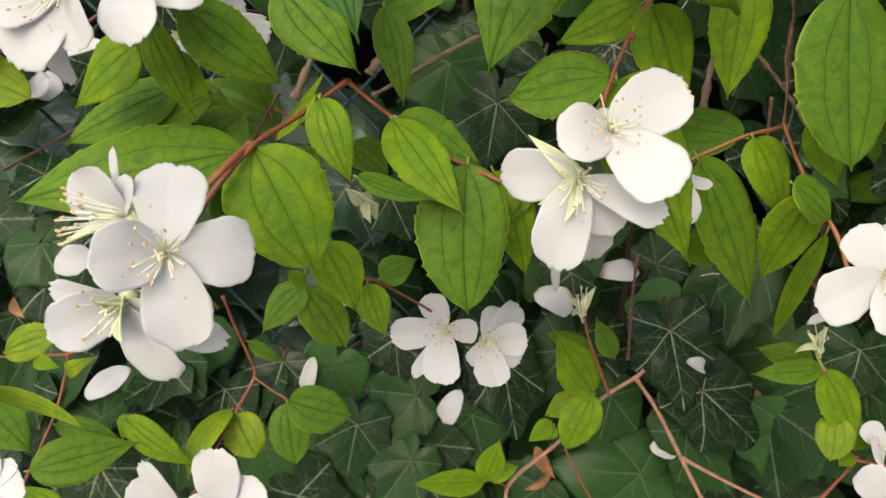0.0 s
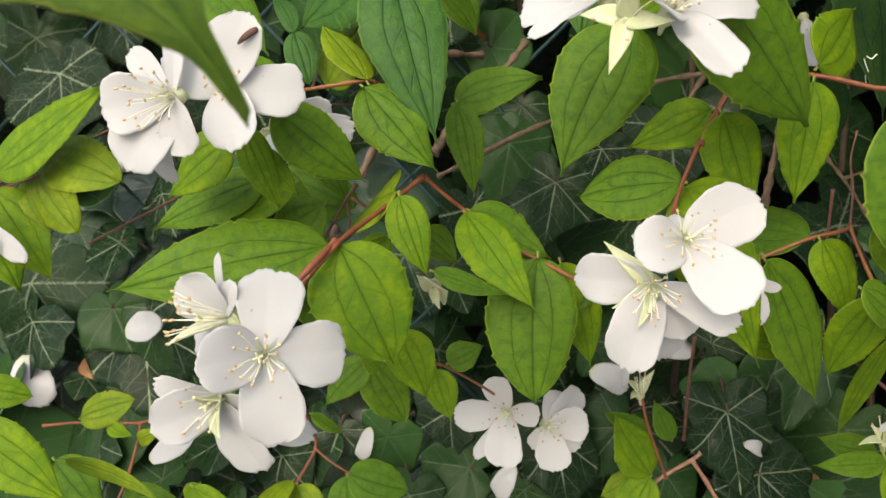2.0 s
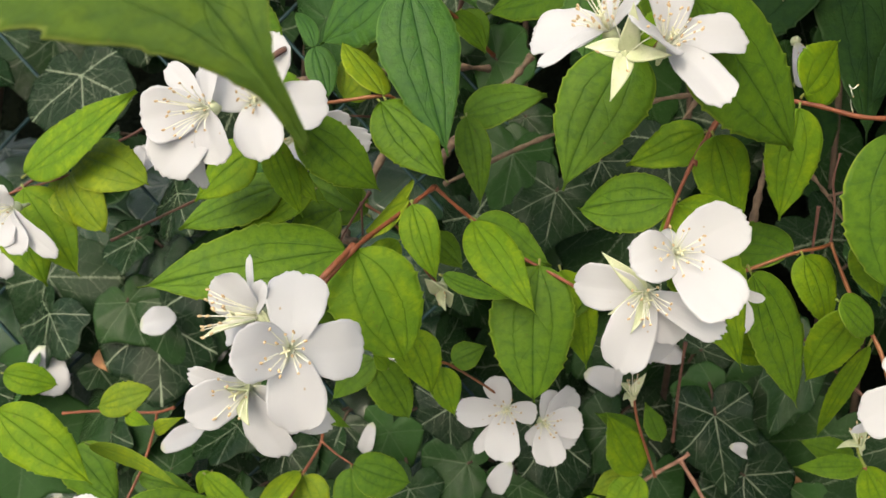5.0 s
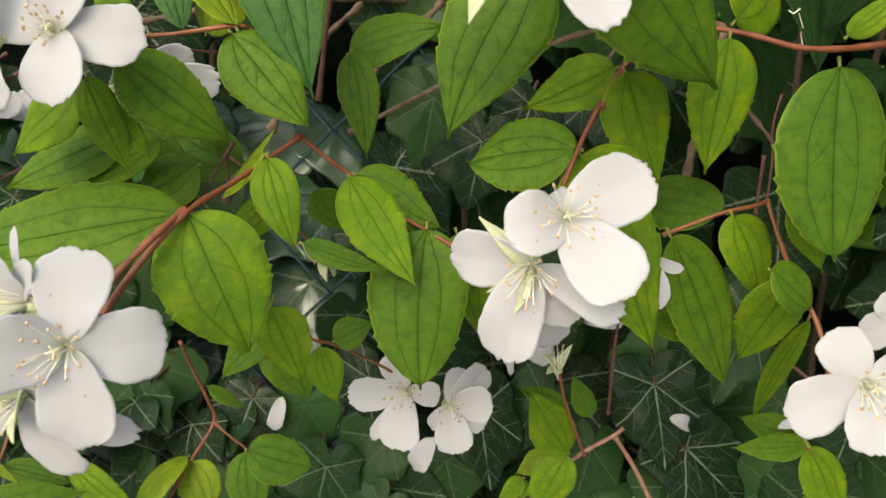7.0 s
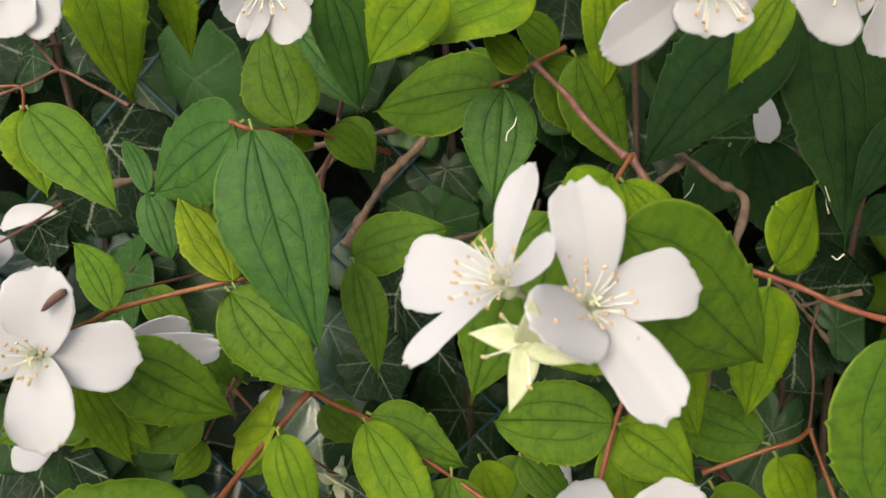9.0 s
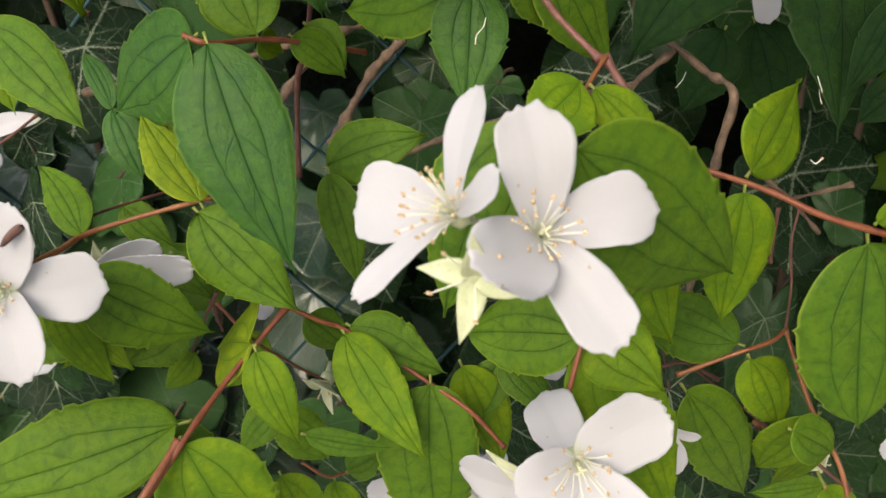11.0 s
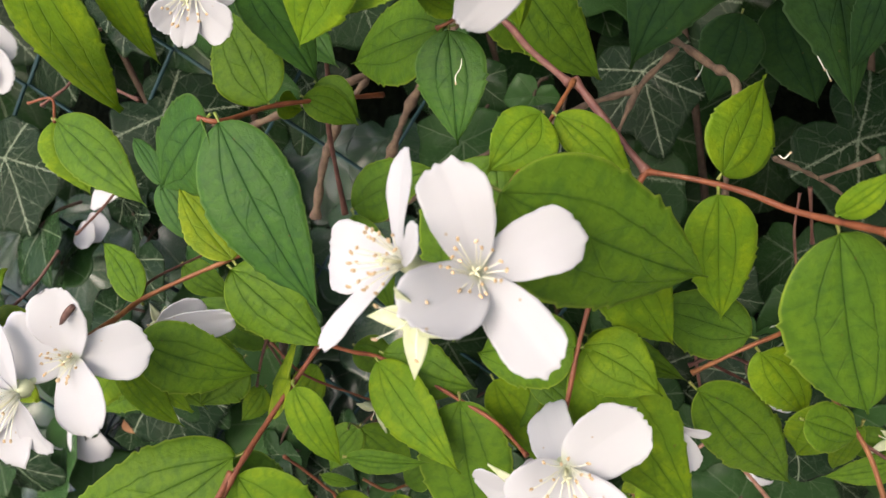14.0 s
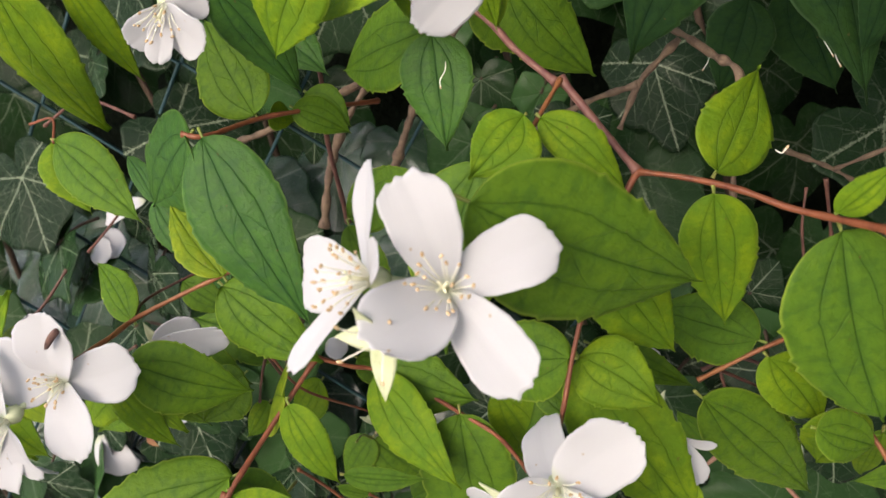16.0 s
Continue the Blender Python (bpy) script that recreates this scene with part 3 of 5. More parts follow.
stem(upper_left, [(-0.1027, 0.2700, 1.1890), (-0.1066, 0.2680, 1.1953), (-0.1076, 0.2620, 1.2009)], 0.0005, 0.0004, dark_bark)
stem(upper_left, [(-0.1235, 0.2700, 1.1847), (-0.1135, 0.2680, 1.1845), (-0.1065, 0.2550, 1.1782)], 0.0004, 0.0004, red_bark)
stem(upper_left, [(-0.1471, 0.3000, 1.1324), (-0.1276, 0.2900, 1.1413), (-0.1135, 0.2850, 1.1490)], 0.0005, 0.0005, dark_bark)
stem(top, [(0.0477, 0.2130, 1.1653), (0.0540, 0.2060, 1.1540), (0.0592, 0.2000, 1.1453)], 0.0008, 0.0008, purple_bark)
stem(top, [(0.0477, 0.2120, 1.1652), (0.0388, 0.1980, 1.1572), (0.0304, 0.1830, 1.1506), (0.0282, 0.1660, 1.1502), (0.0272, 0.1560, 1.1468)], 0.0005, 0.0005, orange_bark)
stem(top, [(0.0369, 0.2360, 1.1901), (0.0283, 0.2280, 1.1863), (0.0228, 0.2260, 1.1828), (0.0182, 0.2270, 1.1816)], 0.0005, 0.0005, orange_bark)
stem(top, [(0.0283, 0.2280, 1.1863), (0.0350, 0.2240, 1.1792), (0.0394, 0.2190, 1.1728), (0.0467, 0.2120, 1.1648)], 0.0007, 0.0008, purple_bark)
stem(right_mid, [(0.0533, 0.1990, 1.1385), (0.0495, 0.1950, 1.1329), (0.0439, 0.1900, 1.1238), (0.0391, 0.1850, 1.1143), (0.0356, 0.1800, 1.1063), (0.0311, 0.1690, 1.0985)], 0.0006, 0.0005, red_bark)
stem(right_mid, [(0.0592, 0.2000, 1.1453), (0.0564, 0.1980, 1.1424), (0.0514, 0.1960, 1.1352), (0.0442, 0.1900, 1.1233)], 0.0007, 0.0006, red_bark)
stem(right_far, [(0.0592, 0.2000, 1.1453), (0.0677, 0.1980, 1.1426), (0.0762, 0.1920, 1.1401), (0.0835, 0.1850, 1.1370), (0.0892, 0.1780, 1.1361), (0.0948, 0.1680, 1.1363)], 0.0006, 0.0007, red_bark)
stem(right_low, [(0.0629, 0.2020, 1.0945), (0.0755, 0.2000, 1.1004), (0.0830, 0.2010, 1.1022), (0.0875, 0.2040, 1.1033)], 0.0005, 0.0005, orange_bark)
stem(right_low, [(0.0875, 0.2040, 1.1036), (0.0897, 0.1990, 1.0940), (0.0915, 0.1950, 1.0873), (0.0961, 0.1900, 1.0767), (0.0976, 0.1850, 1.0665)], 0.0005, 0.0006, orange_bark)
stem(right_low, [(0.0875, 0.2040, 1.1036), (0.0887, 0.2060, 1.1134), (0.0904, 0.2120, 1.1212), (0.0930, 0.2150, 1.1293)], 0.0003, 0.0003, dark_bark)
stem(right_low, [(0.0675, 0.2060, 1.0942), (0.0797, 0.2130, 1.0810), (0.0901, 0.2160, 1.0710), (0.1009, 0.2160, 1.0616), (0.1119, 0.2120, 1.0525)], 0.0004, 0.0005, dark_bark)
stem(behind, [(0.0089, 0.3400, 1.1753), (-0.0010, 0.3350, 1.1621), (-0.0127, 0.3300, 1.1512), (-0.0215, 0.3280, 1.1389), (-0.0297, 0.3250, 1.1258)], 0.0016, 0.0018, old_bark)
stem(behind, [(-0.1071, 0.3050, 1.1523), (-0.0745, 0.3000, 1.1581), (-0.0594, 0.3000, 1.1595), (-0.0305, 0.3100, 1.1647), (-0.0101, 0.3300, 1.1677)], 0.0011, 0.0013, old_bark)
stem(behind, [(-0.0789, 0.3000, 1.1622), (-0.0736, 0.3000, 1.1579), (-0.0766, 0.3050, 1.1503)], 0.0007, 0.0006, old_bark)
stem(behind, [(-0.0206, 0.2650, 1.1831), (-0.0253, 0.2700, 1.1655), (-0.0299, 0.2750, 1.1551), (-0.0339, 0.2800, 1.1262)], 0.0007, 0.0008, dark_bark)
stem(behind, [(-0.0246, 0.3200, 1.1645), (-0.0380, 0.3200, 1.1525), (-0.0495, 0.3200, 1.1371), (-0.0595, 0.3200, 1.1157)], 0.0013, 0.0015, old_bark)
stem(behind, [(0.0751, 0.2750, 1.1628), (0.0798, 0.2700, 1.1588), (0.0849, 0.2620, 1.1535), (0.0885, 0.2500, 1.1493), (0.0849, 0.2480, 1.1353), (0.0819, 0.2470, 1.1186), (0.0792, 0.2500, 1.0923)], 0.0010, 0.0012, old_bark)
stem(behind, [(0.0775, 0.2680, 1.1591), (0.0712, 0.2650, 1.1554), (0.0647, 0.2610, 1.1511), (0.0575, 0.2600, 1.1406)], 0.0008, 0.0007, old_bark)
stem(behind, [(0.0647, 0.2610, 1.1511), (0.0513, 0.2650, 1.1492), (0.0373, 0.2700, 1.1444), (0.0069, 0.2850, 1.1330), (-0.0260, 0.3000, 1.1162)], 0.0009, 0.0008, old_bark)
stem(behind, [(0.0963, 0.2500, 1.1277), (0.1092, 0.2580, 1.1171), (0.1218, 0.2650, 1.1039)], 0.0006, 0.0006, old_bark)
stem(behind, [(0.1092, 0.2580, 1.1171), (0.1225, 0.2500, 1.1230)], 0.0006, 0.0006, old_bark)
stem(behind, [(0.1079, 0.2620, 1.1136), (0.1081, 0.2650, 1.0950)], 0.0005, 0.0005, dark_bark)
stem(behind, [(-0.0523, 0.2400, 1.0959), (-0.0591, 0.2600, 1.0943), (-0.0625, 0.2800, 1.0957)], 0.0012, 0.0012, old_bark)
stem(behind, [(0.0654, 0.2350, 1.0773), (0.0747, 0.2350, 1.0793), (0.0844, 0.2350, 1.0733)], 0.0005, 0.0005, dark_bark)
stem(shoot, [(0.0507, 0.2780, 1.0384), (0.0532, 0.2790, 1.0277), (0.0576, 0.2810, 1.0164), (0.0626, 0.2850, 1.0043)], 0.0005, 0.0005, red_bark)
stem(shoot, [(0.0794, 0.3000, 1.0096), (0.0761, 0.3000, 1.0066), (0.0619, 0.3000, 0.9969), (0.0454, 0.3000, 0.9793), (0.0264, 0.3000, 0.9614), (0.0278, 0.3000, 0.9445)], 0.0008, 0.0008, pink_bark)
stem(shoot, [(0.0761, 0.3000, 1.0066), (0.0856, 0.3000, 0.9922), (0.0954, 0.3000, 0.9734), (0.1066, 0.3000, 0.9518)], 0.0008, 0.0008, pink_bark)
stem(shoot, [(0.0954, 0.3000, 0.9734), (0.1129, 0.3000, 0.9638), (0.1317, 0.3000, 0.9542)], 0.0007, 0.0007, pink_bark)
stem(shoot, [(0.0489, 0.3000, 0.9769), (0.0560, 0.3000, 0.9626), (0.0608, 0.3000, 0.9542)], 0.0005, 0.0005, red_bark)
stem(shoot, [(0.0264, 0.3000, 0.9610), (0.0204, 0.2950, 0.9654), (0.0163, 0.2900, 0.9684)], 0.0005, 0.0004, red_bark)
stem(shoot, [(0.0751, 0.3000, 1.0559), (0.0748, 0.3050, 1.0347), (0.0765, 0.3150, 1.0096)], 0.0006, 0.0006, dark_bark)
stem(shoot_right, [(0.1231, 0.2500, 1.0352), (0.1225, 0.2500, 1.0304), (0.1253, 0.2500, 1.0247)], 0.0004, 0.0005, green_bark)
stem(shoot_right, [(0.1253, 0.2500, 1.0247), (0.1294, 0.2550, 1.0104), (0.1378, 0.2550, 0.9944), (0.1409, 0.2550, 0.9914), (0.1319, 0.2600, 0.9747)], 0.0005, 0.0006, red_bark)
stem(shoot_right, [(0.1409, 0.2550, 0.9914), (0.1525, 0.2500, 0.9909)], 0.0005, 0.0005, red_bark)
stem(near, [(-0.0710, 0.0820, 1.1558), (-0.1400, 0.1000, 1.1900), (-0.2000, 0.1500, 1.1600), (-0.2400, 0.2400, 1.1000)], 0.0008, 0.0012, red_bark)
stem(left_near, [(-0.0762, 0.2600, 1.0434), (-0.0650, 0.2000, 1.0632), (-0.0565, 0.1600, 1.0741)], 0.0004, 0.0004, green_bark)
leaf(main, (-0.0468, 0.1870, 1.0971), (-0.1003, 0.1810, 1.0849), 0.0219, 0, 0.09, -0.1, mature, "ovate")
leaf(main, (-0.0426, 0.1780, 1.0979), (-0.0288, 0.1746, 1.0705), 0.0240, 0, 0.08, -0.1, young, "round")
leaf(main, (-0.0299, 0.1940, 1.1097), (-0.0221, 0.1900, 1.0891), 0.0110, 0, 0.07, -0.12, young, "ovate")
leaf(main, (-0.0314, 0.1960, 1.1108), (-0.0443, 0.2150, 1.0997), 0.0216, 25, 0.07, -0.12, lime, "ovate")
leaf(main, (-0.0132, 0.2100, 1.1052), (0.0054, 0.1920, 1.0812), 0.0146, 0, 0.05, -0.12, young, "ovate")
leaf(main, (-0.0120, 0.2130, 1.1058), (0.0102, 0.2120, 1.0924), 0.0160, 0, 0.05, -0.1, mature, "ovate")
leaf(main, (0.0065, 0.2050, 1.0935), (0.0065, 0.2000, 1.0546), 0.0242, 0, 0.06, -0.08, mature, "round")
leaf(main, (-0.0206, 0.1900, 1.0911), (-0.0018, 0.1930, 1.0849), 0.0058, 0, 0.03, -0.1, mature, "ovate")
leaf(main, (0.0140, 0.2170, 1.0912), (0.0234, 0.2170, 1.0612), 0.0143, 0, 0.07, -0.12, young, "ovate")
leaf(main, (-0.0273, 0.2350, 1.0987), (-0.0163, 0.2350, 1.0883), 0.0111, 0, 0.05, -0.1, mature, "ovate")
leaf(main, (-0.0304, 0.2000, 1.0735), (-0.0224, 0.2000, 1.0554), 0.0135, 10, 0.07, -0.12, young, "ovate")
leaf(main, (-0.0357, 0.2000, 1.0624), (-0.0403, 0.2000, 1.0664), 0.0044, 0, 0.07, -0.12, young, "ovate")
leaf(main, (-0.0574, 0.2000, 1.0873), (-0.0402, 0.2000, 1.0703), 0.0152, 0, 0.07, -0.1, mature, "ovate")
leaf(pair, (-0.0212, 0.2160, 1.0597), (-0.0162, 0.2150, 1.0449), 0.0101, 15, 0.07, -0.12, young, "ovate")
leaf(pair, (-0.0178, 0.2180, 1.0612), (-0.0074, 0.2200, 1.0663), 0.0092, 0, 0.06, -0.1, mature, "ovate")
leaf(low, (-0.0488, 0.2730, 1.0483), (-0.0643, 0.2730, 1.0313), 0.0132, 0, 0.05, -0.1, mature, "ovate")
leaf(low, (-0.0488, 0.2730, 1.0477), (-0.0351, 0.2760, 1.0253), 0.0163, 0, 0.05, -0.1, mature, "round")
leaf(low, (-0.0553, 0.2720, 1.0070), (-0.0335, 0.2760, 0.9998), 0.0169, 0, 0.05, -0.1, mature, "round")
leaf(low, (-0.0562, 0.2720, 1.0055), (-0.0529, 0.2700, 0.9835), 0.0149, 0, 0.05, -0.1, mature, "round")
leaf(low, (-0.0741, 0.2700, 1.0024), (-0.0659, 0.2650, 0.9877), 0.0151, 0, 0.08, -0.1, lime, "round")
leaf(low, (-0.0766, 0.2700, 1.0041), (-0.0861, 0.2500, 0.9875), 0.0141, 30, 0.12, -0.12, lime, "ovate")
leaf(low, (-0.0702, 0.2760, 1.0274), (-0.0580, 0.2800, 1.0189), 0.0049, 0, 0.05, -0.1, mature, "ovate")
leaf(left_low, (-0.1319, 0.2380, 0.9954), (-0.1009, 0.2500, 0.9998), 0.0160, 0, 0.06, -0.1, mature, "ovate")
leaf(left_low, (-0.1495, 0.2600, 1.0283), (-0.1289, 0.2600, 1.0356), 0.0125, 0, 0.1, -0.1, lime, "round")
leaf(left_low, (-0.1385, 0.2580, 1.0268), (-0.1261, 0.2500, 1.0257), 0.0054, 0, 0.07, -0.12, young, "ovate")
leaf(left_low, (-0.1258, 0.2540, 1.0221), (-0.1135, 0.2500, 1.0291), 0.0056, 20, 0.25, -0.12, lime, "ovate")
leaf(left_low, (-0.1306, 0.2150, 1.0295), (-0.1025, 0.2150, 1.0171), 0.0058, 25, -0.12, -0.12, lime, "ovate")
leaf(left_low, (-0.1350, 0.2620, 1.0014), (-0.1117, 0.2620, 0.9960), 0.0083, 0, 0.05, -0.1, mature, "ovate")
leaf(left_low, (-0.1062, 0.2520, 1.0075), (-0.0830, 0.2500, 0.9917), 0.0102, 0, 0.06, -0.12, young, "ovate")
leaf(left_low, (-0.1070, 0.2600, 1.0056), (-0.1114, 0.2600, 0.9964), 0.0075, 0, 0.07, -0.12, young, "ovate")
leaf(left_low, (-0.1538, 0.2500, 1.0160), (-0.1366, 0.2500, 0.9965), 0.0187, 0, 0.05, -0.1, mature, "ovate")
leaf(left_low, (-0.1183, 0.2300, 0.9854), (-0.1317, 0.2300, 0.9938), 0.0079, 0, 0.07, -0.12, young, "ovate")
leaf(far_left, (-0.1636, 0.2360, 1.1136), (-0.1249, 0.2320, 1.1422), 0.0199, 0, 0.0, -0.06, young, "ovate")
leaf(far_left, (-0.1501, 0.2440, 1.1207), (-0.1228, 0.2380, 1.1121), 0.0202, 0, 0.1, -0.1, lime, "round")
leaf(far_left, (-0.1536, 0.2440, 1.1140), (-0.1369, 0.2360, 1.0952), 0.0175, 25, 0.1, -0.15, lime, "round")
leaf(far_left, (-0.1586, 0.2460, 1.1120), (-0.1485, 0.2400, 1.0955), 0.0103, -20, 0.1, -0.15, lime, "round")
leaf(far_left, (-0.1667, 0.2400, 1.1086), (-0.1470, 0.2400, 1.0792), 0.0196, 0, 0.06, -0.1, young, "ovate")
leaf(far_left, (-0.1800, 0.2500, 1.1046), (-0.1641, 0.2500, 1.0738), 0.0201, 0, 0.06, -0.1, young, "ovate")
leaf(left_up, (-0.0763, 0.2000, 1.1233), (-0.0947, 0.2050, 1.1077), 0.0163, 0, 0.06, -0.12, young, "ovate")
leaf(left_up, (-0.0690, 0.1900, 1.1262), (-0.0592, 0.1900, 1.1050), 0.0090, 0, 0.06, -0.12, young, "ovate")
leaf(left_up, (-0.0712, 0.2160, 1.1135), (-0.1041, 0.2180, 1.0982), 0.0165, 0, 0.06, -0.1, mature, "ovate")
leaf(left_up, (-0.0743, 0.2270, 1.1160), (-0.0578, 0.2280, 1.0996), 0.0123, 0, 0.06, -0.1, mature, "ovate")
leaf(left_up, (-0.0607, 0.1880, 1.1307), (-0.0388, 0.1972, 1.1131), 0.0168, 0, 0.08, -0.12, mature, "ovate")
leaf(left_up, (-0.0410, 0.2050, 1.1384), (-0.0208, 0.2015, 1.1155), 0.0174, 0, 0.07, -0.12, mature, "ovate")
leaf(left_up, (-0.0403, 0.2060, 1.1405), (-0.0562, 0.2220, 1.1579), 0.0117, 25, 0.05, -0.1, lime, "ovate")
leaf(left_up, (-0.0563, 0.2320, 1.1418), (-0.0449, 0.2280, 1.1601), 0.0169, -10, 0.05, -0.1, lime, "ovate")
leaf(left_up, (-0.0645, 0.2000, 1.1363), (-0.0789, 0.2150, 1.1490), 0.0088, 10, 0.06, -0.1, mature, "ovate")
leaf(left_up, (-0.0676, 0.1950, 1.1204), (-0.0551, 0.1900, 1.1090), 0.0075, 15, 0.06, -0.12, young, "ovate")
leaf(left_up, (-0.0623, 0.2150, 1.1126), (-0.0840, 0.2150, 1.0974), 0.0113, 0, 0.06, -0.12, young, "ovate")
leaf(left_up, (-0.0582, 0.2300, 1.1203), (-0.0492, 0.2300, 1.1065), 0.0083, 0, 0.06, -0.1, mature, "ovate")
leaf(left_up, (-0.0703, 0.2350, 1.1326), (-0.0583, 0.2350, 1.1203), 0.0098, 0, 0.05, -0.1, mature, "ovate")
leaf(upper_left, (-0.0351, 0.2110, 1.1729), (-0.0212, 0.2041, 1.1234), 0.0235, 0, 0.06, -0.1, deep, "ovate")
leaf(upper_left, (-0.0386, 0.2120, 1.1744), (-0.0636, 0.2249, 1.1575), 0.0250, 0, 0.04, -0.16, deep, "ovate")
leaf(upper_left, (-0.0289, 0.2290, 1.1729), (-0.0360, 0.2360, 1.1988), 0.0184, 0, 0.05, -0.1, mature, "ovate")
leaf(upper_left, (-0.0225, 0.2390, 1.1713), (-0.0114, 0.2450, 1.1599), 0.0098, 0, 0.05, -0.1, mature, "ovate")
leaf(upper_left, (-0.0328, 0.2620, 1.1978), (-0.0148, 0.2520, 1.1757), 0.0157, 0, 0.05, -0.1, deep, "ovate")
leaf(upper_left, (-0.0168, 0.2050, 1.2033), (-0.0122, 0.2220, 1.1761), 0.0137, 0, 0.06, -0.1, deep, "ovate")
leaf(upper_left, (-0.0662, 0.2310, 1.1576), (-0.0603, 0.2260, 1.1414), 0.0099, 0, 0.05, -0.1, deep, "round")
leaf(upper_left, (-0.0662, 0.2310, 1.1578), (-0.0748, 0.2400, 1.1705), 0.0060, 0, 0.05, -0.1, deep, "round")
leaf(upper_left, (-0.1037, 0.2520, 1.1784), (-0.0750, 0.2360, 1.1508), 0.0176, 0, 0.06, -0.12, mature, "ovate")
leaf(upper_left, (-0.1076, 0.2560, 1.1785), (-0.1003, 0.2500, 1.1545), 0.0153, -20, 0.06, -0.12, young, "ovate")
leaf(upper_left, (-0.0618, 0.2000, 1.2160), (-0.0641, 0.2200, 1.1786), 0.0201, 0, 0.06, -0.12, young, "ovate")
leaf(upper_left, (-0.0485, 0.2050, 1.2137), (-0.0500, 0.2220, 1.1882), 0.0096, 0, 0.06, -0.12, young, "ovate")
leaf(upper_left, (-0.0321, 0.2450, 1.1708), (-0.0280, 0.2500, 1.1665), 0.0082, 0, 0.07, -0.12, young, "ovate")
leaf(top, (0.0201, 0.2300, 1.1815), (-0.0133, 0.2572, 1.1762), 0.0240, 0, 0.05, -0.1, mature, "ovate")
leaf(top, (0.0210, 0.2260, 1.1807), (0.0179, 0.2220, 1.1539), 0.0175, 0, 0.05, -0.1, deep, "ovate")
leaf(top, (0.0256, 0.2220, 1.1849), (0.0151, 0.2200, 1.1947), 0.0090, 0, 0.06, -0.1, young, "ovate")
leaf(top, (0.0351, 0.2350, 1.1897), (0.0229, 0.2300, 1.1987), 0.0118, 0, 0.06, -0.1, mature, "ovate")
leaf(top, (0.0312, 0.2350, 1.1866), (0.0471, 0.2420, 1.1662), 0.0173, 0, 0.06, -0.1, mature, "ovate")
leaf(top, (0.0395, 0.2340, 1.1880), (0.0545, 0.2420, 1.1590), 0.0180, 0, 0.06, -0.1, mature, "ovate")
leaf(top, (0.0363, 0.1920, 1.2003), (0.0387, 0.2000, 1.1794), 0.0095, 0, 0.06, -0.1, young, "ovate")
leaf(top, (0.0261, 0.2100, 1.2008), (-0.0024, 0.2120, 1.1889), 0.0183, 15, 0.06, -0.15, young, "ovate")
leaf(top, (0.0140, 0.2500, 1.1908), (0.0213, 0.2500, 1.1805), 0.0094, 0, 0.05, -0.1, mature, "ovate")
leaf(top, (0.0817, 0.2150, 1.2003), (0.0723, 0.2250, 1.1784), 0.0108, 25, 0.1, -0.1, young, "ovate")
leaf(top, (0.0401, 0.1970, 1.1626), (0.0276, 0.1890, 1.1547), 0.0145, 0, 0.06, -0.1, young, "ovate")
leaf(top, (0.0431, 0.1980, 1.1612), (0.0564, 0.1960, 1.1428), 0.0097, 0, 0.06, -0.1, young, "ovate")
leaf(top, (0.0394, 0.2000, 1.1892), (0.0392, 0.2000, 1.1796), 0.0067, 0, 0.06, -0.1, young, "ovate")
leaf(top, (0.0061, 0.2000, 1.2015), (-0.0088, 0.2060, 1.1854), 0.0167, -20, 0.08, -0.1, young, "ovate")
leaf(right_mid, (0.0386, 0.1850, 1.1144), (0.0161, 0.1980, 1.1099), 0.0174, 0, 0.06, -0.1, mature, "round")
leaf(right_mid, (0.0494, 0.1900, 1.1312), (0.0589, 0.1960, 1.1064), 0.0165, 0, 0.05, -0.1, young, "ovate")
leaf(right_mid, (0.0475, 0.1940, 1.1325), (0.0276, 0.1950, 1.1227), 0.0134, 0, 0.05, -0.1, young, "ovate")
leaf(right_mid, (0.0288, 0.2000, 1.1547), (0.0108, 0.1940, 1.1153), 0.0247, 0, 0.06, -0.12, mature, "ovate")
leaf(right_mid, (0.0402, 0.1870, 1.1129), (0.0581, 0.1797, 1.0708), 0.0205, 0, 0.06, -0.1, young, "ovate")
leaf(right_mid, (0.0401, 0.1880, 1.1130), (0.0545, 0.1800, 1.1030), 0.0155, 0, 0.07, -0.12, young, "ovate")
leaf(right_mid, (0.0333, 0.1575, 1.1587), (0.0670, 0.1797, 1.1272), 0.0265, 18, 0.05, -0.12, mature, "ovate")
leaf(right_mid, (0.0407, 0.2100, 1.1038), (0.0626, 0.2100, 1.0874), 0.0091, 0, 0.04, -0.1, mature, "ovate")
leaf(right_mid, (0.0234, 0.2200, 1.0910), (0.0162, 0.2150, 1.0747), 0.0107, 10, 0.05, -0.1, mature, "ovate")
leaf(right_mid, (0.0243, 0.2200, 1.0910), (0.0361, 0.2120, 1.0789), 0.0104, -10, 0.05, -0.1, mature, "ovate")
leaf(right_far, (0.0736, 0.1944, 1.1433), (0.0854, 0.2047, 1.1596), 0.0170, 38, 0.05, -0.1, young, "ovate")
leaf(right_far, (0.0722, 0.1935, 1.1395), (0.0701, 0.1979, 1.1096), 0.0152, 0, 0.05, -0.1, young, "ovate")
leaf(right_far, (0.0904, 0.1795, 1.1328), (0.0936, 0.1818, 1.0927), 0.0234, 0, 0.06, -0.1, mature, "round")
leaf(right_far, (0.0888, 0.1750, 1.1383), (0.0977, 0.1700, 1.1468), 0.0057, 0, 0.06, -0.1, young, "ovate")
leaf(right_far, (0.0828, 0.1850, 1.0897), (0.0938, 0.1900, 1.0804), 0.0108, 0, 0.06, -0.1, mature, "round")
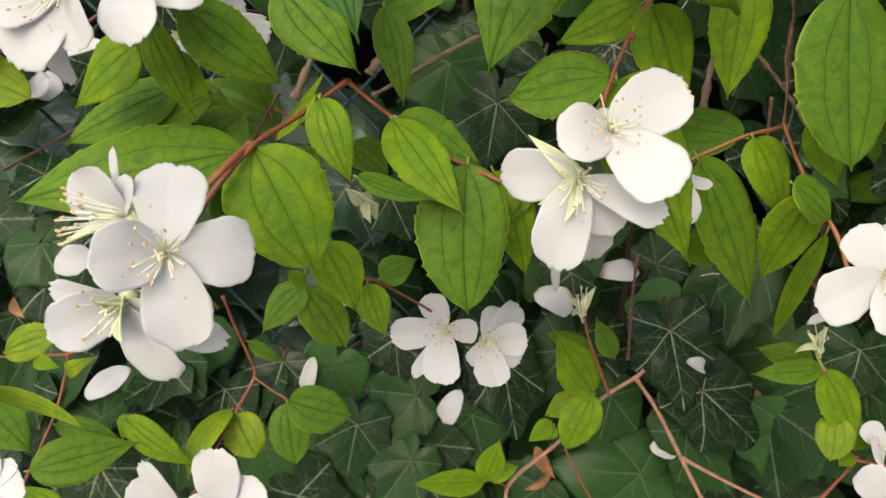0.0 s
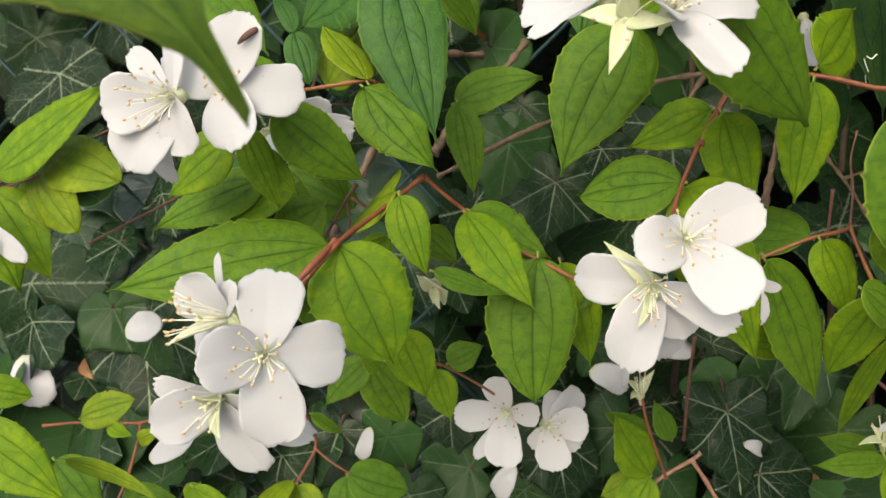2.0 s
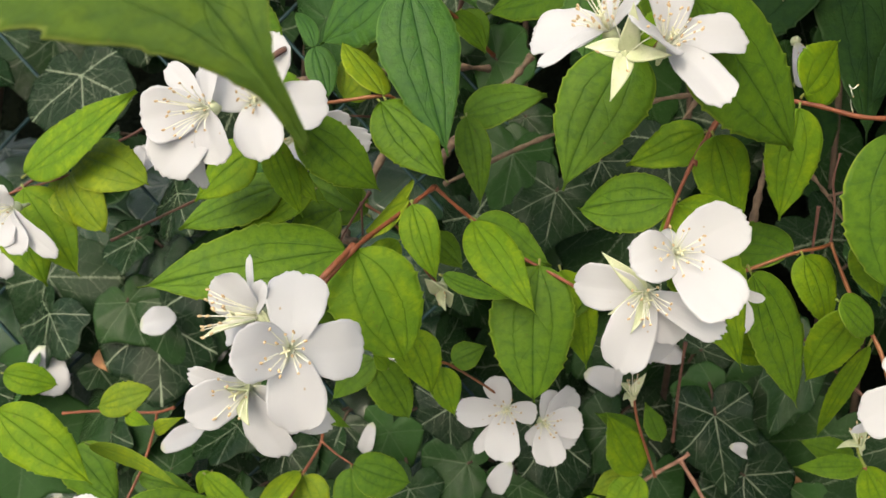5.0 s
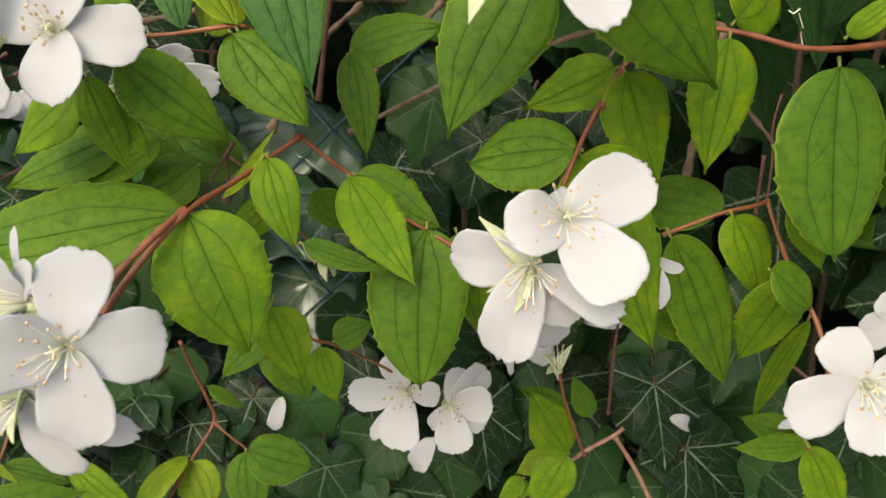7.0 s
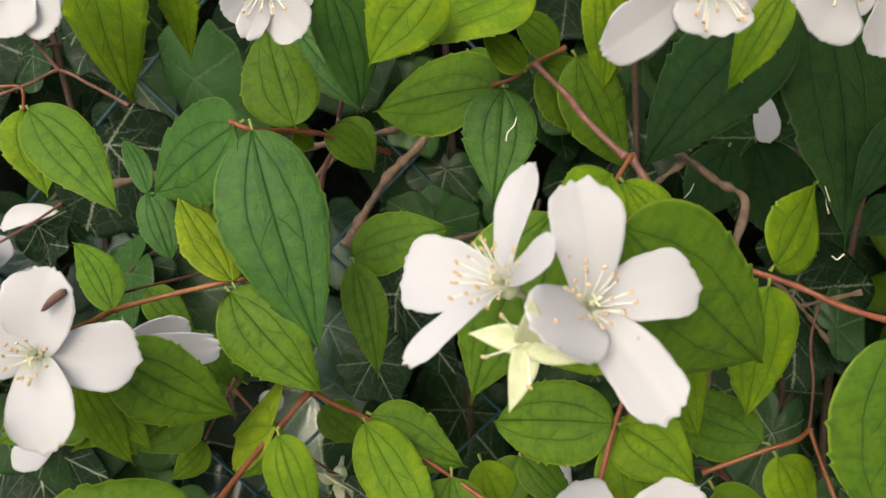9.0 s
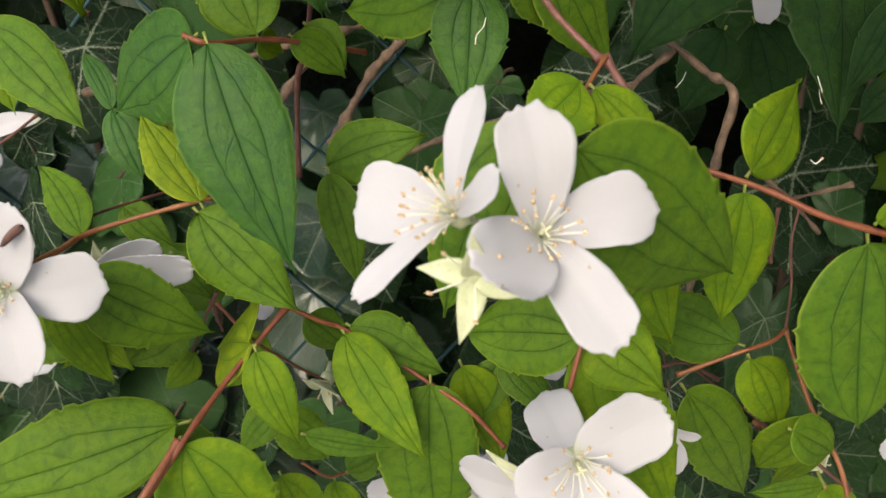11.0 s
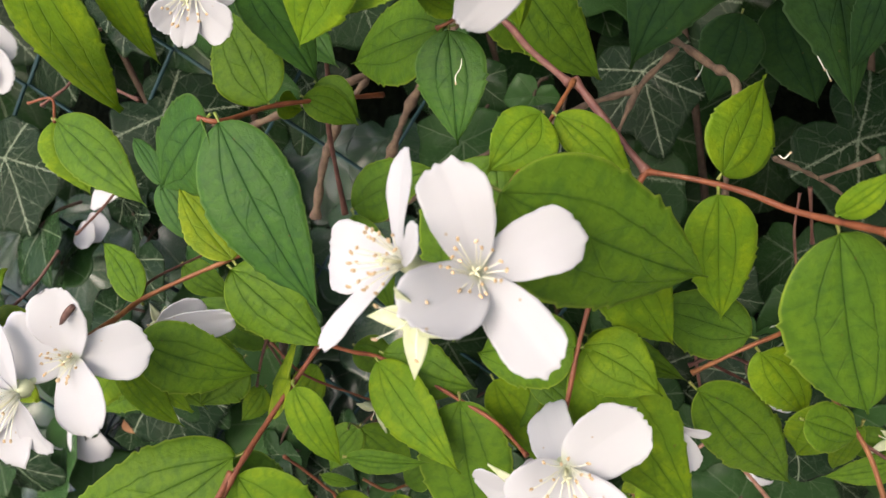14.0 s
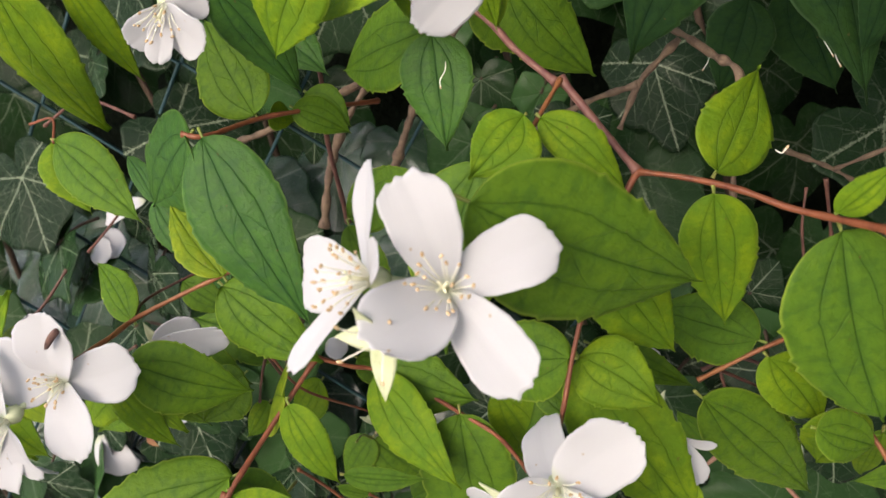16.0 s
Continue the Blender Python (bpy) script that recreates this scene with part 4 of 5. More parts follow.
leaf(right_low, (0.0629, 0.1934, 1.0950), (0.0829, 0.2108, 1.0551), 0.0172, 0, 0.06, -0.12, mature, "ovate")
leaf(right_low, (0.0776, 0.1970, 1.1003), (0.0867, 0.2000, 1.0800), 0.0134, 0, 0.06, -0.1, young, "ovate")
leaf(right_low, (0.0919, 0.1940, 1.0863), (0.0859, 0.2100, 1.0622), 0.0135, 0, 0.06, -0.1, young, "ovate")
leaf(right_low, (0.0770, 0.2040, 1.1008), (0.0560, 0.2260, 1.1020), 0.0165, 0, 0.06, -0.1, mature, "ovate")
leaf(right_low, (0.0984, 0.2000, 1.0755), (0.1015, 0.2350, 1.0391), 0.0060, 30, 0.05, -0.1, young, "ovate")
leaf(right_low, (0.0671, 0.2200, 1.0693), (0.0852, 0.2200, 1.0667), 0.0105, 0, 0.06, -0.1, young, "ovate")
leaf(right_low, (0.0928, 0.2000, 1.1047), (0.1005, 0.2000, 1.0869), 0.0114, 0, 0.06, -0.1, young, "ovate")
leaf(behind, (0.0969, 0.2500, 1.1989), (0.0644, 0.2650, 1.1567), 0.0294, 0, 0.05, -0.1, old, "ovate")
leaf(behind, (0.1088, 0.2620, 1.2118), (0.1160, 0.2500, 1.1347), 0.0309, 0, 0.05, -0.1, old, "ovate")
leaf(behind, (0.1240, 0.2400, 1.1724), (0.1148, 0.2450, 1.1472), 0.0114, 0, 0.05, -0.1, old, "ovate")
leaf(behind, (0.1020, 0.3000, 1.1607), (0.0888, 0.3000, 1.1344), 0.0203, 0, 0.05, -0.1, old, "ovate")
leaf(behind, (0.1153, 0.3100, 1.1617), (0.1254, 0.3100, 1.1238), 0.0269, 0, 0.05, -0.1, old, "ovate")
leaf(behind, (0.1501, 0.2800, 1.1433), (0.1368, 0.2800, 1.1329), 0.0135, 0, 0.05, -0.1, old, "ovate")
leaf(behind, (-0.0179, 0.2400, 1.1385), (0.0089, 0.2380, 1.1453), 0.0170, 0, 0.05, -0.1, mature, "ovate")
leaf(behind, (-0.0169, 0.2350, 1.1378), (-0.0113, 0.2290, 1.1090), 0.0112, 0, 0.05, -0.1, mature, "ovate")
leaf(behind, (-0.0201, 0.2450, 1.1736), (-0.0109, 0.2450, 1.1616), 0.0106, 0, 0.05, -0.1, mature, "ovate")
leaf(behind, (-0.0490, 0.2400, 1.1050), (-0.0783, 0.2450, 1.1171), 0.0177, 0, 0.05, -0.1, mature, "ovate")
leaf(shoot, (0.0568, 0.2840, 1.0059), (0.0408, 0.2780, 1.0313), 0.0166, 0, 0.06, -0.1, young, "ovate")
leaf(shoot, (0.0551, 0.2840, 1.0216), (0.0375, 0.2840, 1.0290), 0.0083, 0, 0.06, -0.1, mature, "ovate")
leaf(shoot, (0.0640, 0.2840, 1.0195), (0.0567, 0.2840, 1.0343), 0.0087, 0, 0.06, -0.1, mature, "ovate")
leaf(shoot, (0.0564, 0.2840, 1.0046), (0.0463, 0.2840, 0.9833), 0.0153, 0, 0.06, -0.1, young, "round")
leaf(shoot, (0.0533, 0.2900, 1.0015), (0.0387, 0.2900, 0.9940), 0.0106, 0, 0.06, -0.1, lime, "ovate")
leaf(shoot, (0.0416, 0.2900, 0.9924), (0.0325, 0.2880, 0.9848), 0.0072, 0, 0.06, -0.1, young, "ovate")
leaf(shoot, (0.0427, 0.2900, 0.9909), (0.0384, 0.2900, 0.9845), 0.0064, 0, 0.06, -0.1, young, "ovate")
leaf(shoot, (0.0160, 0.2850, 0.9706), (0.0215, 0.2800, 0.9893), 0.0110, 0, 0.06, -0.1, young, "ovate")
leaf(shoot, (0.0156, 0.2850, 0.9702), (-0.0121, 0.2750, 0.9734), 0.0102, 0, 0.06, -0.1, young, "ovate")
leaf(shoot, (0.0173, 0.2850, 0.9716), (0.0293, 0.2850, 0.9761), 0.0075, 0, 0.06, -0.1, young, "ovate")
leaf(shoot_right, (0.1256, 0.2500, 1.0245), (0.1374, 0.2500, 0.9965), 0.0145, 0, 0.06, -0.1, young, "ovate")
leaf(shoot_right, (0.1247, 0.2500, 1.0253), (0.1015, 0.2500, 1.0234), 0.0085, 0, 0.06, -0.1, mature, "ovate")
leaf(shoot_right, (0.1266, 0.2600, 1.0247), (0.1081, 0.2650, 1.0283), 0.0102, 0, 0.06, -0.1, mature, "ovate")
leaf(shoot_right, (0.1304, 0.2500, 1.0092), (0.1267, 0.2450, 0.9952), 0.0123, 15, 0.08, -0.1, lime, "round")
leaf(shoot_right, (0.1378, 0.2580, 1.0023), (0.1492, 0.2600, 0.9944), 0.0106, 0, 0.06, -0.1, young, "ovate")
leaf(shoot_right, (0.1388, 0.2550, 0.9944), (0.1326, 0.2500, 0.9915), 0.0070, 0, 0.06, -0.1, young, "ovate")
leaf(left_low, (-0.1511, 0.2000, 1.0438), (-0.1219, 0.2000, 1.0231), 0.0171, 0, 0.05, -0.1, young, "ovate")
leaf(left_low, (-0.1674, 0.2300, 1.0470), (-0.1516, 0.2350, 1.0426), 0.0107, 0, 0.05, -0.1, young, "round")
leaf(left_up, (-0.0553, 0.2220, 1.1065), (-0.0711, 0.2180, 1.0956), 0.0161, 0, 0.05, -0.1, mature, "ovate")
leaf(left_up, (-0.0371, 0.2280, 1.0974), (-0.0496, 0.2240, 1.0842), 0.0112, 10, 0.05, -0.1, young, "ovate")
leaf(left_up, (-0.0575, 0.2320, 1.0910), (-0.0673, 0.2300, 1.0819), 0.0083, -10, 0.05, -0.1, young, "ovate")
leaf(left_up, (-0.0893, 0.2260, 1.1076), (-0.0708, 0.2220, 1.0919), 0.0118, 0, 0.05, -0.1, mature, "ovate")
leaf(near, (-0.0710, 0.0820, 1.1558), (-0.0323, 0.0700, 1.1198), 0.0470, 0, 0.03, -0.1, olive, "tailed")

# ---- flowers ----
bloom = flower(far_left, (-0.1618, 0.2250, 1.1021), (-0.1925, -0.9623, -0.1925), 10, 0.009, 0.6, 0.0022)
petal(bloom, (-0.1436, 0.2200, 1.0880), 0.0075, 0, 0.08, 0.1, "petal")
petal(bloom, (-0.1534, 0.2200, 1.0887), 0.0103, 0, 0.1, 0.1, "petal")
petal(bloom, (-0.1623, 0.2200, 1.0901), 0.0119, 0, 0.06, 0.1, "petal")
petal(bloom, (-0.1657, 0.2200, 1.1091), 0.0130, 0, 0.06, 0.1, "petal")
bloom = flower(left_up, (-0.0785, 0.1680, 1.1312), (-0.3271, -0.9345, -0.1402), 22, 0.011, 0.8, 0.0022)
petal(bloom, (-0.0940, 0.1660, 1.1278), 0.0135, 0, 0.05, 0.15, "petal")
petal(bloom, (-0.0900, 0.1690, 1.1150), 0.0158, 0, 0.06, 0.12, "round")
petal(bloom, (-0.0729, 0.1642, 1.1182), 0.0100, 0, 0.06, 0.15, "petal")
petal(bloom, (-0.0802, 0.1720, 1.1477), 0.0046, 35, 0.06, 0.1, "petal")
petal(bloom, (-0.0897, 0.1720, 1.1418), 0.0065, 15, 0.06, 0.1, "petal")
petal(bloom, (-0.0830, 0.1760, 1.1116), 0.0080, 0, 0.1, 0.1, "petal")
bloom = flower(left_up, (-0.0686, 0.1755, 1.1343), (0.0400, -0.9850, 0.1500), 18, 0.006, 0.7, 0.0022)
petal(bloom, (-0.0634, 0.1745, 1.1512), 0.0134, 0, 0.05, 0.10, "round")
petal(bloom, (-0.0507, 0.1785, 1.1339), 0.0128, 0, 0.05, 0.10, "petal")
petal(bloom, (-0.0637, 0.1664, 1.1195), 0.0122, 0, 0.05, 0.08, "round")
petal(bloom, (-0.0832, 0.1740, 1.1415), 0.0165, 0, 0.05, 0.10, "round")
bloom = flower(left_up, (-0.0665, 0.2080, 1.1265), (0.1500, -0.9300, -0.2800), 7, 0.007, 0.6, 0.0018)
petal(bloom, (-0.0493, 0.2000, 1.1336), 0.0085, 10, 0.05, 0.1, "petal")
petal(bloom, (-0.0425, 0.2010, 1.1275), 0.0092, 0, 0.05, 0.1, "petal")
petal(bloom, (-0.0616, 0.1960, 1.1149), 0.0070, 0, 0.05, 0.1, "petal")
sepal(bloom, (-0.0720, 0.2040, 1.1230), 0.0030, 0, 0.05, 0.2)
sepal(bloom, (-0.0640, 0.2030, 1.1340), 0.0032, 0, 0.05, 0.2)
bloom = flower(top, (0.0146, 0.1550, 1.1508), (-0.5003, -0.7204, 0.4803), 26, 0.0085, 0.75, 0.0022)
petal(bloom, (-0.0016, 0.1660, 1.1516), 0.0131, 0, -0.02, 0.2, "petal")
petal(bloom, (0.0200, 0.1594, 1.1685), 0.0074, -15, 0.03, 0.12, "petal")
petal(bloom, (0.0218, 0.1455, 1.1590), 0.0051, 0, 0.03, 0.14, "petal")
petal(bloom, (-0.0006, 0.1471, 1.1408), 0.0046, 0, 0.03, 0.12, "petal")
bloom = flower(top, (0.0271, 0.1524, 1.1475), (0.1200, -0.8798, 0.4599), 20, 0.0075, 0.7, 0.0022)
petal(bloom, (0.0256, 0.1528, 1.1669), 0.0114, 0, 0.05, 0.1, "petal")
petal(bloom, (0.0453, 0.1563, 1.1505), 0.0110, 0, 0.05, 0.1, "petal")
petal(bloom, (0.0374, 0.1416, 1.1336), 0.0104, 0, 0.05, 0.08, "petal")
petal(bloom, (0.0172, 0.1376, 1.1472), 0.0132, 6, 0.05, 0.10, "round")
bloom = flower(top, (0.0171, 0.1452, 1.1442), (-0.1207, -0.9853, 0.1207), 5, 0.0075, 1.4, 0.0024)
sepal(bloom, (0.0170, 0.1392, 1.1528), 0.0042, 0, 0.05, 0.2)
sepal(bloom, (0.0090, 0.1478, 1.1452), 0.0042, 0, 0.05, 0.2)
sepal(bloom, (0.0144, 0.1450, 1.1339), 0.0042, 0, 0.05, 0.2)
sepal(bloom, (0.0256, 0.1412, 1.1430), 0.0038, 0, 0.05, 0.2)
bloom = flower(right_mid, (0.0339, 0.1610, 1.1017), (0.0200, -0.9796, 0.1999), 18, 0.008, 0.8, 0.0022)
petal(bloom, (0.0500, 0.1630, 1.1103), 0.0135, 0, 0.05, 0.1, "round")
petal(bloom, (0.0444, 0.1490, 1.0899), 0.0137, 0, 0.06, 0.1, "petal")
petal(bloom, (0.0225, 0.1545, 1.0992), 0.0119, 0, 0.1, 0.14, "round")
petal(bloom, (0.0301, 0.1830, 1.1030), 0.0107, 0, 0.05, 0.1, "round")
bloom = flower(right_mid, (0.0287, 0.1655, 1.0915), (-0.1000, -0.9703, -0.2201), 16, 0.009, 0.55, 0.0022)
petal(bloom, (0.0122, 0.1737, 1.0919), 0.0118, 0, 0.05, 0.1, "round")
petal(bloom, (0.0242, 0.1680, 1.0717), 0.0122, 0, 0.07, 0.1, "round")
petal(bloom, (0.0345, 0.1790, 1.0725), 0.0097, 0, 0.05, 0.1, "round")
petal(bloom, (0.0372, 0.1690, 1.0796), 0.0096, 0, 0.05, 0.1, "round")
petal(bloom, (0.0453, 0.1575, 1.0843), 0.0083, -10, 0.04, 0.1, "petal")
petal(bloom, (0.0262, 0.1860, 1.0625), 0.0025, 30, 0.05, 0.3, "petal")
sepal(bloom, (0.0180, 0.1670, 1.1008), 0.0042, 0, 0.05, 0.2)
sepal(bloom, (0.0201, 0.1665, 1.0862), 0.0040, 0, 0.05, 0.2)
sepal(bloom, (0.0251, 0.1625, 1.0824), 0.0030, 0, 0.05, 0.2)
bloom = flower(left_near, (-0.0499, 0.1392, 1.0796), (0.0402, -0.9959, 0.0805), 18, 0.0075, 0.8, 0.0022)
petal(bloom, (-0.0494, 0.1439, 1.0957), 0.0130, 0, 0.06, 0.1, "petal")
petal(bloom, (-0.0348, 0.1450, 1.0798), 0.0128, 0, 0.06, 0.1, "petal")
petal(bloom, (-0.0600, 0.1300, 1.0790), 0.0124, -6, 0.07, 0.12, "round")
petal(bloom, (-0.0482, 0.1410, 1.0610), 0.0128, 0, 0.07, 0.1, "round")
bloom = flower(left_near, (-0.0583, 0.1432, 1.0858), (-0.8197, -0.5635, 0.1025), 18, 0.0105, 0.45, 0.0022)
petal(bloom, (-0.0672, 0.1424, 1.0935), 0.0110, 20, 0.06, 0.15, "round")
petal(bloom, (-0.0602, 0.1446, 1.0986), 0.0019, 30, 0.03, 0.3, "petal")
petal(bloom, (-0.0660, 0.1480, 1.0800), 0.0074, 0, 0.06, 0.15, "petal")
petal(bloom, (-0.0560, 0.1400, 1.0935), 0.0047, 30, 0.05, 0.15, "petal")
sepal(bloom, (-0.0685, 0.1400, 1.0805), 0.0036, 0, 0.05, 0.2)
sepal(bloom, (-0.0545, 0.1430, 1.0835), 0.0060, 0, 0.05, 0.2)
bloom = flower(left_near, (-0.0605, 0.1450, 1.0695), (-0.3034, -0.9407, -0.1517), 10, 0.009, 0.6, 0.0022)
petal(bloom, (-0.0712, 0.1370, 1.0650), 0.0107, -8, 0.06, 0.14, "round")
petal(bloom, (-0.0725, 0.1420, 1.0732), 0.0048, 12, 0.05, 0.15, "petal")
petal(bloom, (-0.0521, 0.1466, 1.0535), 0.0108, 0, 0.06, 0.1, "petal")
petal(bloom, (-0.0420, 0.1500, 1.0600), 0.0087, 0, 0.05, 0.1, "round")
sepal(bloom, (-0.0572, 0.1360, 1.0640), 0.0056, 0, 0.05, 0.2)
sepal(bloom, (-0.0632, 0.1380, 1.0712), 0.0044, 0, 0.05, 0.2)
bloom = flower(pair, (0.0007, 0.2380, 1.0415), (-0.0990, -0.9901, 0.0990), 14, 0.008, 0.6, 0.0022)
petal(bloom, (-0.0051, 0.2380, 1.0523), 0.0087, 0, 0.05, 0.1, "petal")
petal(bloom, (-0.0164, 0.2360, 1.0403), 0.0101, 0, 0.05, 0.1, "petal")
petal(bloom, (0.0003, 0.2300, 1.0259), 0.0119, 0, 0.05, 0.1, "petal")
petal(bloom, (0.0109, 0.2380, 1.0405), 0.0076, 0, 0.05, 0.1, "petal")
petal(bloom, (-0.0091, 0.2400, 1.0253), 0.0048, 20, 0.06, 0.1, "petal")
bloom = flower(pair, (0.0135, 0.2400, 1.0369), (0.1476, -0.9841, 0.0984), 12, 0.008, 0.6, 0.0022)
petal(bloom, (0.0248, 0.2450, 1.0472), 0.0101, 15, 0.05, 0.1, "petal")
petal(bloom, (0.0264, 0.2380, 1.0383), 0.0111, 0, 0.05, 0.1, "petal")
petal(bloom, (0.0171, 0.2340, 1.0243), 0.0111, 0, 0.05, 0.1, "petal")
petal(bloom, (0.0095, 0.2380, 1.0292), 0.0076, 20, 0.05, 0.1, "petal")
petal(bloom, (0.0181, 0.2440, 1.0469), 0.0090, 0, 0.05, 0.1, "petal")
petal(bloom, (0.0246, 0.2400, 1.0305), 0.0076, 0, 0.06, 0.1, "petal")
bloom = flower(right_low, (0.0942, 0.1640, 1.0713), (-0.0499, -0.9975, 0.0499), 16, 0.008, 0.6, 0.0022)
petal(bloom, (0.0781, 0.1620, 1.0648), 0.0115, 0, 0.05, 0.08, "petal")
petal(bloom, (0.0873, 0.1660, 1.0812), 0.0100, 0, 0.05, 0.08, "petal")
petal(bloom, (0.0956, 0.1580, 1.0592), 0.0122, 0, 0.05, 0.08, "petal")
petal(bloom, (0.1074, 0.1640, 1.0764), 0.0120, 0, 0.05, 0.08, "petal")
petal(bloom, (0.0816, 0.1720, 1.0588), 0.0023, 20, 0.06, 0.1, "petal")
bloom = flower(right_low, (0.1195, 0.2000, 1.0775), (0.1961, -0.9806, 0.0000), 10, 0.008, 0.6, 0.0022)
petal(bloom, (0.1108, 0.2000, 1.0716), 0.0097, 0, 0.06, 0.1, "petal")
petal(bloom, (0.1149, 0.2000, 1.0828), 0.0088, 0, 0.06, 0.1, "petal")
petal(bloom, (0.1287, 0.2000, 1.0779), 0.0088, 0, 0.06, 0.1, "petal")
bloom = flower(shoot, (0.0503, 0.2780, 1.0388), (-0.0891, -0.4454, 0.8909), 8, 0.008, 0.25, 0.0018)
sepal(bloom, (0.0446, 0.2760, 1.0434), 0.0064, 0, 0.05, 0.2)
sepal(bloom, (0.0548, 0.2760, 1.0475), 0.0045, 0, 0.05, 0.2)
sepal(bloom, (0.0457, 0.2720, 1.0377), 0.0037, 0, 0.05, 0.2)
bloom = flower(shoot_right, (0.1232, 0.2500, 1.0329), (-0.2491, -0.4983, 0.8305), 6, 0.008, 0.4, 0.0018)
sepal(bloom, (0.1146, 0.2480, 1.0316), 0.0033, 0, 0.05, 0.2)
sepal(bloom, (0.1236, 0.2460, 1.0400), 0.0046, 0, 0.05, 0.2)
sepal(bloom, (0.1198, 0.2520, 1.0366), 0.0031, 0, 0.05, 0.2)
bloom = flower(shoot_right, (0.1463, 0.2500, 0.9984), (-0.2822, -0.9407, 0.1881), 6, 0.007, 0.5, 0.0022)
petal(bloom, (0.1409, 0.2500, 1.0067), 0.0076, 0, 0.06, 0.1, "petal")
petal(bloom, (0.1407, 0.2450, 0.9985), 0.0093, 0, 0.06, 0.1, "petal")
petal(bloom, (0.1536, 0.2500, 1.0004), 0.0116, 0, 0.06, 0.1, "petal")
bloom = flower(shoot_right, (0.1439, 0.2450, 0.9809), (-0.1925, -0.9623, 0.1925), 6, 0.007, 0.5, 0.0022)
petal(bloom, (0.1371, 0.2430, 0.9951), 0.0117, 0, 0.06, 0.1, "petal")
petal(bloom, (0.1515, 0.2450, 0.9908), 0.0109, 0, 0.06, 0.1, "petal")
bloom = flower(low, (-0.0643, 0.2150, 0.9929), (0.0000, -0.9578, 0.2873), 10, 0.008, 0.5, 0.0022)
petal(bloom, (-0.0643, 0.2100, 1.0144), 0.0136, 0, 0.05, 0.1, "petal")
petal(bloom, (-0.0502, 0.2120, 1.0017), 0.0113, 0, 0.05, 0.1, "petal")
petal(bloom, (-0.0736, 0.2120, 0.9918), 0.0119, 0, 0.06, 0.1, "petal")
bloom = flower(left_low, (-0.0849, 0.2400, 0.9814), (0.0000, -0.9578, 0.2873), 6, 0.008, 0.5, 0.0022)
petal(bloom, (-0.0956, 0.2350, 0.9990), 0.0056, 0, 0.05, 0.1, "petal")
petal(bloom, (-0.0998, 0.2350, 0.9915), 0.0111, 0, 0.06, 0.1, "petal")
bloom = flower(left_low, (-0.1223, 0.2000, 1.0060), (0.0000, -0.9578, 0.2873), 6, 0.008, 0.5, 0.0022)
petal(bloom, (-0.1116, 0.1980, 1.0085), 0.0127, 0, 0.06, 0.1, "petal")
petal(bloom, (-0.1143, 0.2000, 1.0148), 0.0057, 0, 0.06, 0.1, "petal")
petal(bloom, (-0.1241, 0.2000, 1.0203), 0.0112, 0, 0.06, 0.1, "petal")
bloom = flower(upper_left, (-0.0724, 0.1900, 1.2023), (-0.0976, -0.9759, -0.1952), 10, 0.009, 0.6, 0.0022)
petal(bloom, (-0.0700, 0.1850, 1.1916), 0.0114, 0, 0.06, 0.1, "petal")
petal(bloom, (-0.0628, 0.1850, 1.1927), 0.0101, 0, 0.06, 0.1, "petal")
petal(bloom, (-0.0622, 0.1900, 1.2001), 0.0077, 0, 0.06, 0.1, "petal")
petal(bloom, (-0.0816, 0.1900, 1.1955), 0.0079, 0, 0.06, 0.1, "petal")
bloom = flower(upper_left, (-0.0289, 0.2050, 1.2019), (0.0000, -0.8944, -0.4472), 14, 0.009, 0.5, 0.0022)
petal(bloom, (-0.0369, 0.2000, 1.1964), 0.0081, 0, 0.06, 0.1, "petal")
petal(bloom, (-0.0328, 0.2000, 1.1913), 0.0058, 0, 0.05, 0.1, "petal")
petal(bloom, (-0.0209, 0.2000, 1.1919), 0.0108, 0, 0.06, 0.1, "petal")
petal(bloom, (-0.0187, 0.2050, 1.2011), 0.0074, 0, 0.06, 0.1, "petal")
bloom = flower(top, (0.0498, 0.1700, 1.1968), (-0.0891, -0.8909, -0.4454), 20, 0.01, 0.6, 0.0022)
petal(bloom, (0.0309, 0.1650, 1.1853), 0.0096, 0, 0.05, 0.1, "petal")
petal(bloom, (0.0493, 0.1650, 1.1873), 0.0121, 0, 0.05, 0.1, "petal")
petal(bloom, (0.0564, 0.1700, 1.1914), 0.0079, 0, 0.05, 0.1, "petal")
bloom = flower(top, (0.0697, 0.1700, 1.1981), (0.0925, -0.9245, -0.3698), 10, 0.009, 0.6, 0.0022)
petal(bloom, (0.0653, 0.1650, 1.1868), 0.0134, 0, 0.05, 0.1, "petal")
petal(bloom, (0.0731, 0.1700, 1.1893), 0.0074, 0, 0.06, 0.1, "petal")
petal(bloom, (0.0619, 0.1680, 1.1928), 0.0068, 0, 0.06, 0.1, "petal")
bloom = flower(top, (0.0924, 0.1900, 1.1978), (0.0925, -0.9245, -0.3698), 6, 0.009, 0.6, 0.0022)
petal(bloom, (0.0866, 0.1880, 1.1845), 0.0112, 0, 0.06, 0.1, "petal")
petal(bloom, (0.0944, 0.1880, 1.1854), 0.0091, 0, 0.06, 0.1, "petal")
bloom = flower(behind, (0.1150, 0.3120, 1.1800), (-0.1826, -0.9129, -0.3651), 3, 0.006, 0.4, 0.0022)
petal(bloom, (0.1188, 0.3083, 1.1610), 0.0085, 0, 0.05, 0.1, "petal")
bloom = flower(behind, (-0.0226, 0.2280, 1.0817), (0.0000, -0.8944, -0.4472), 4, 0.005, 0.4, 0.0022)
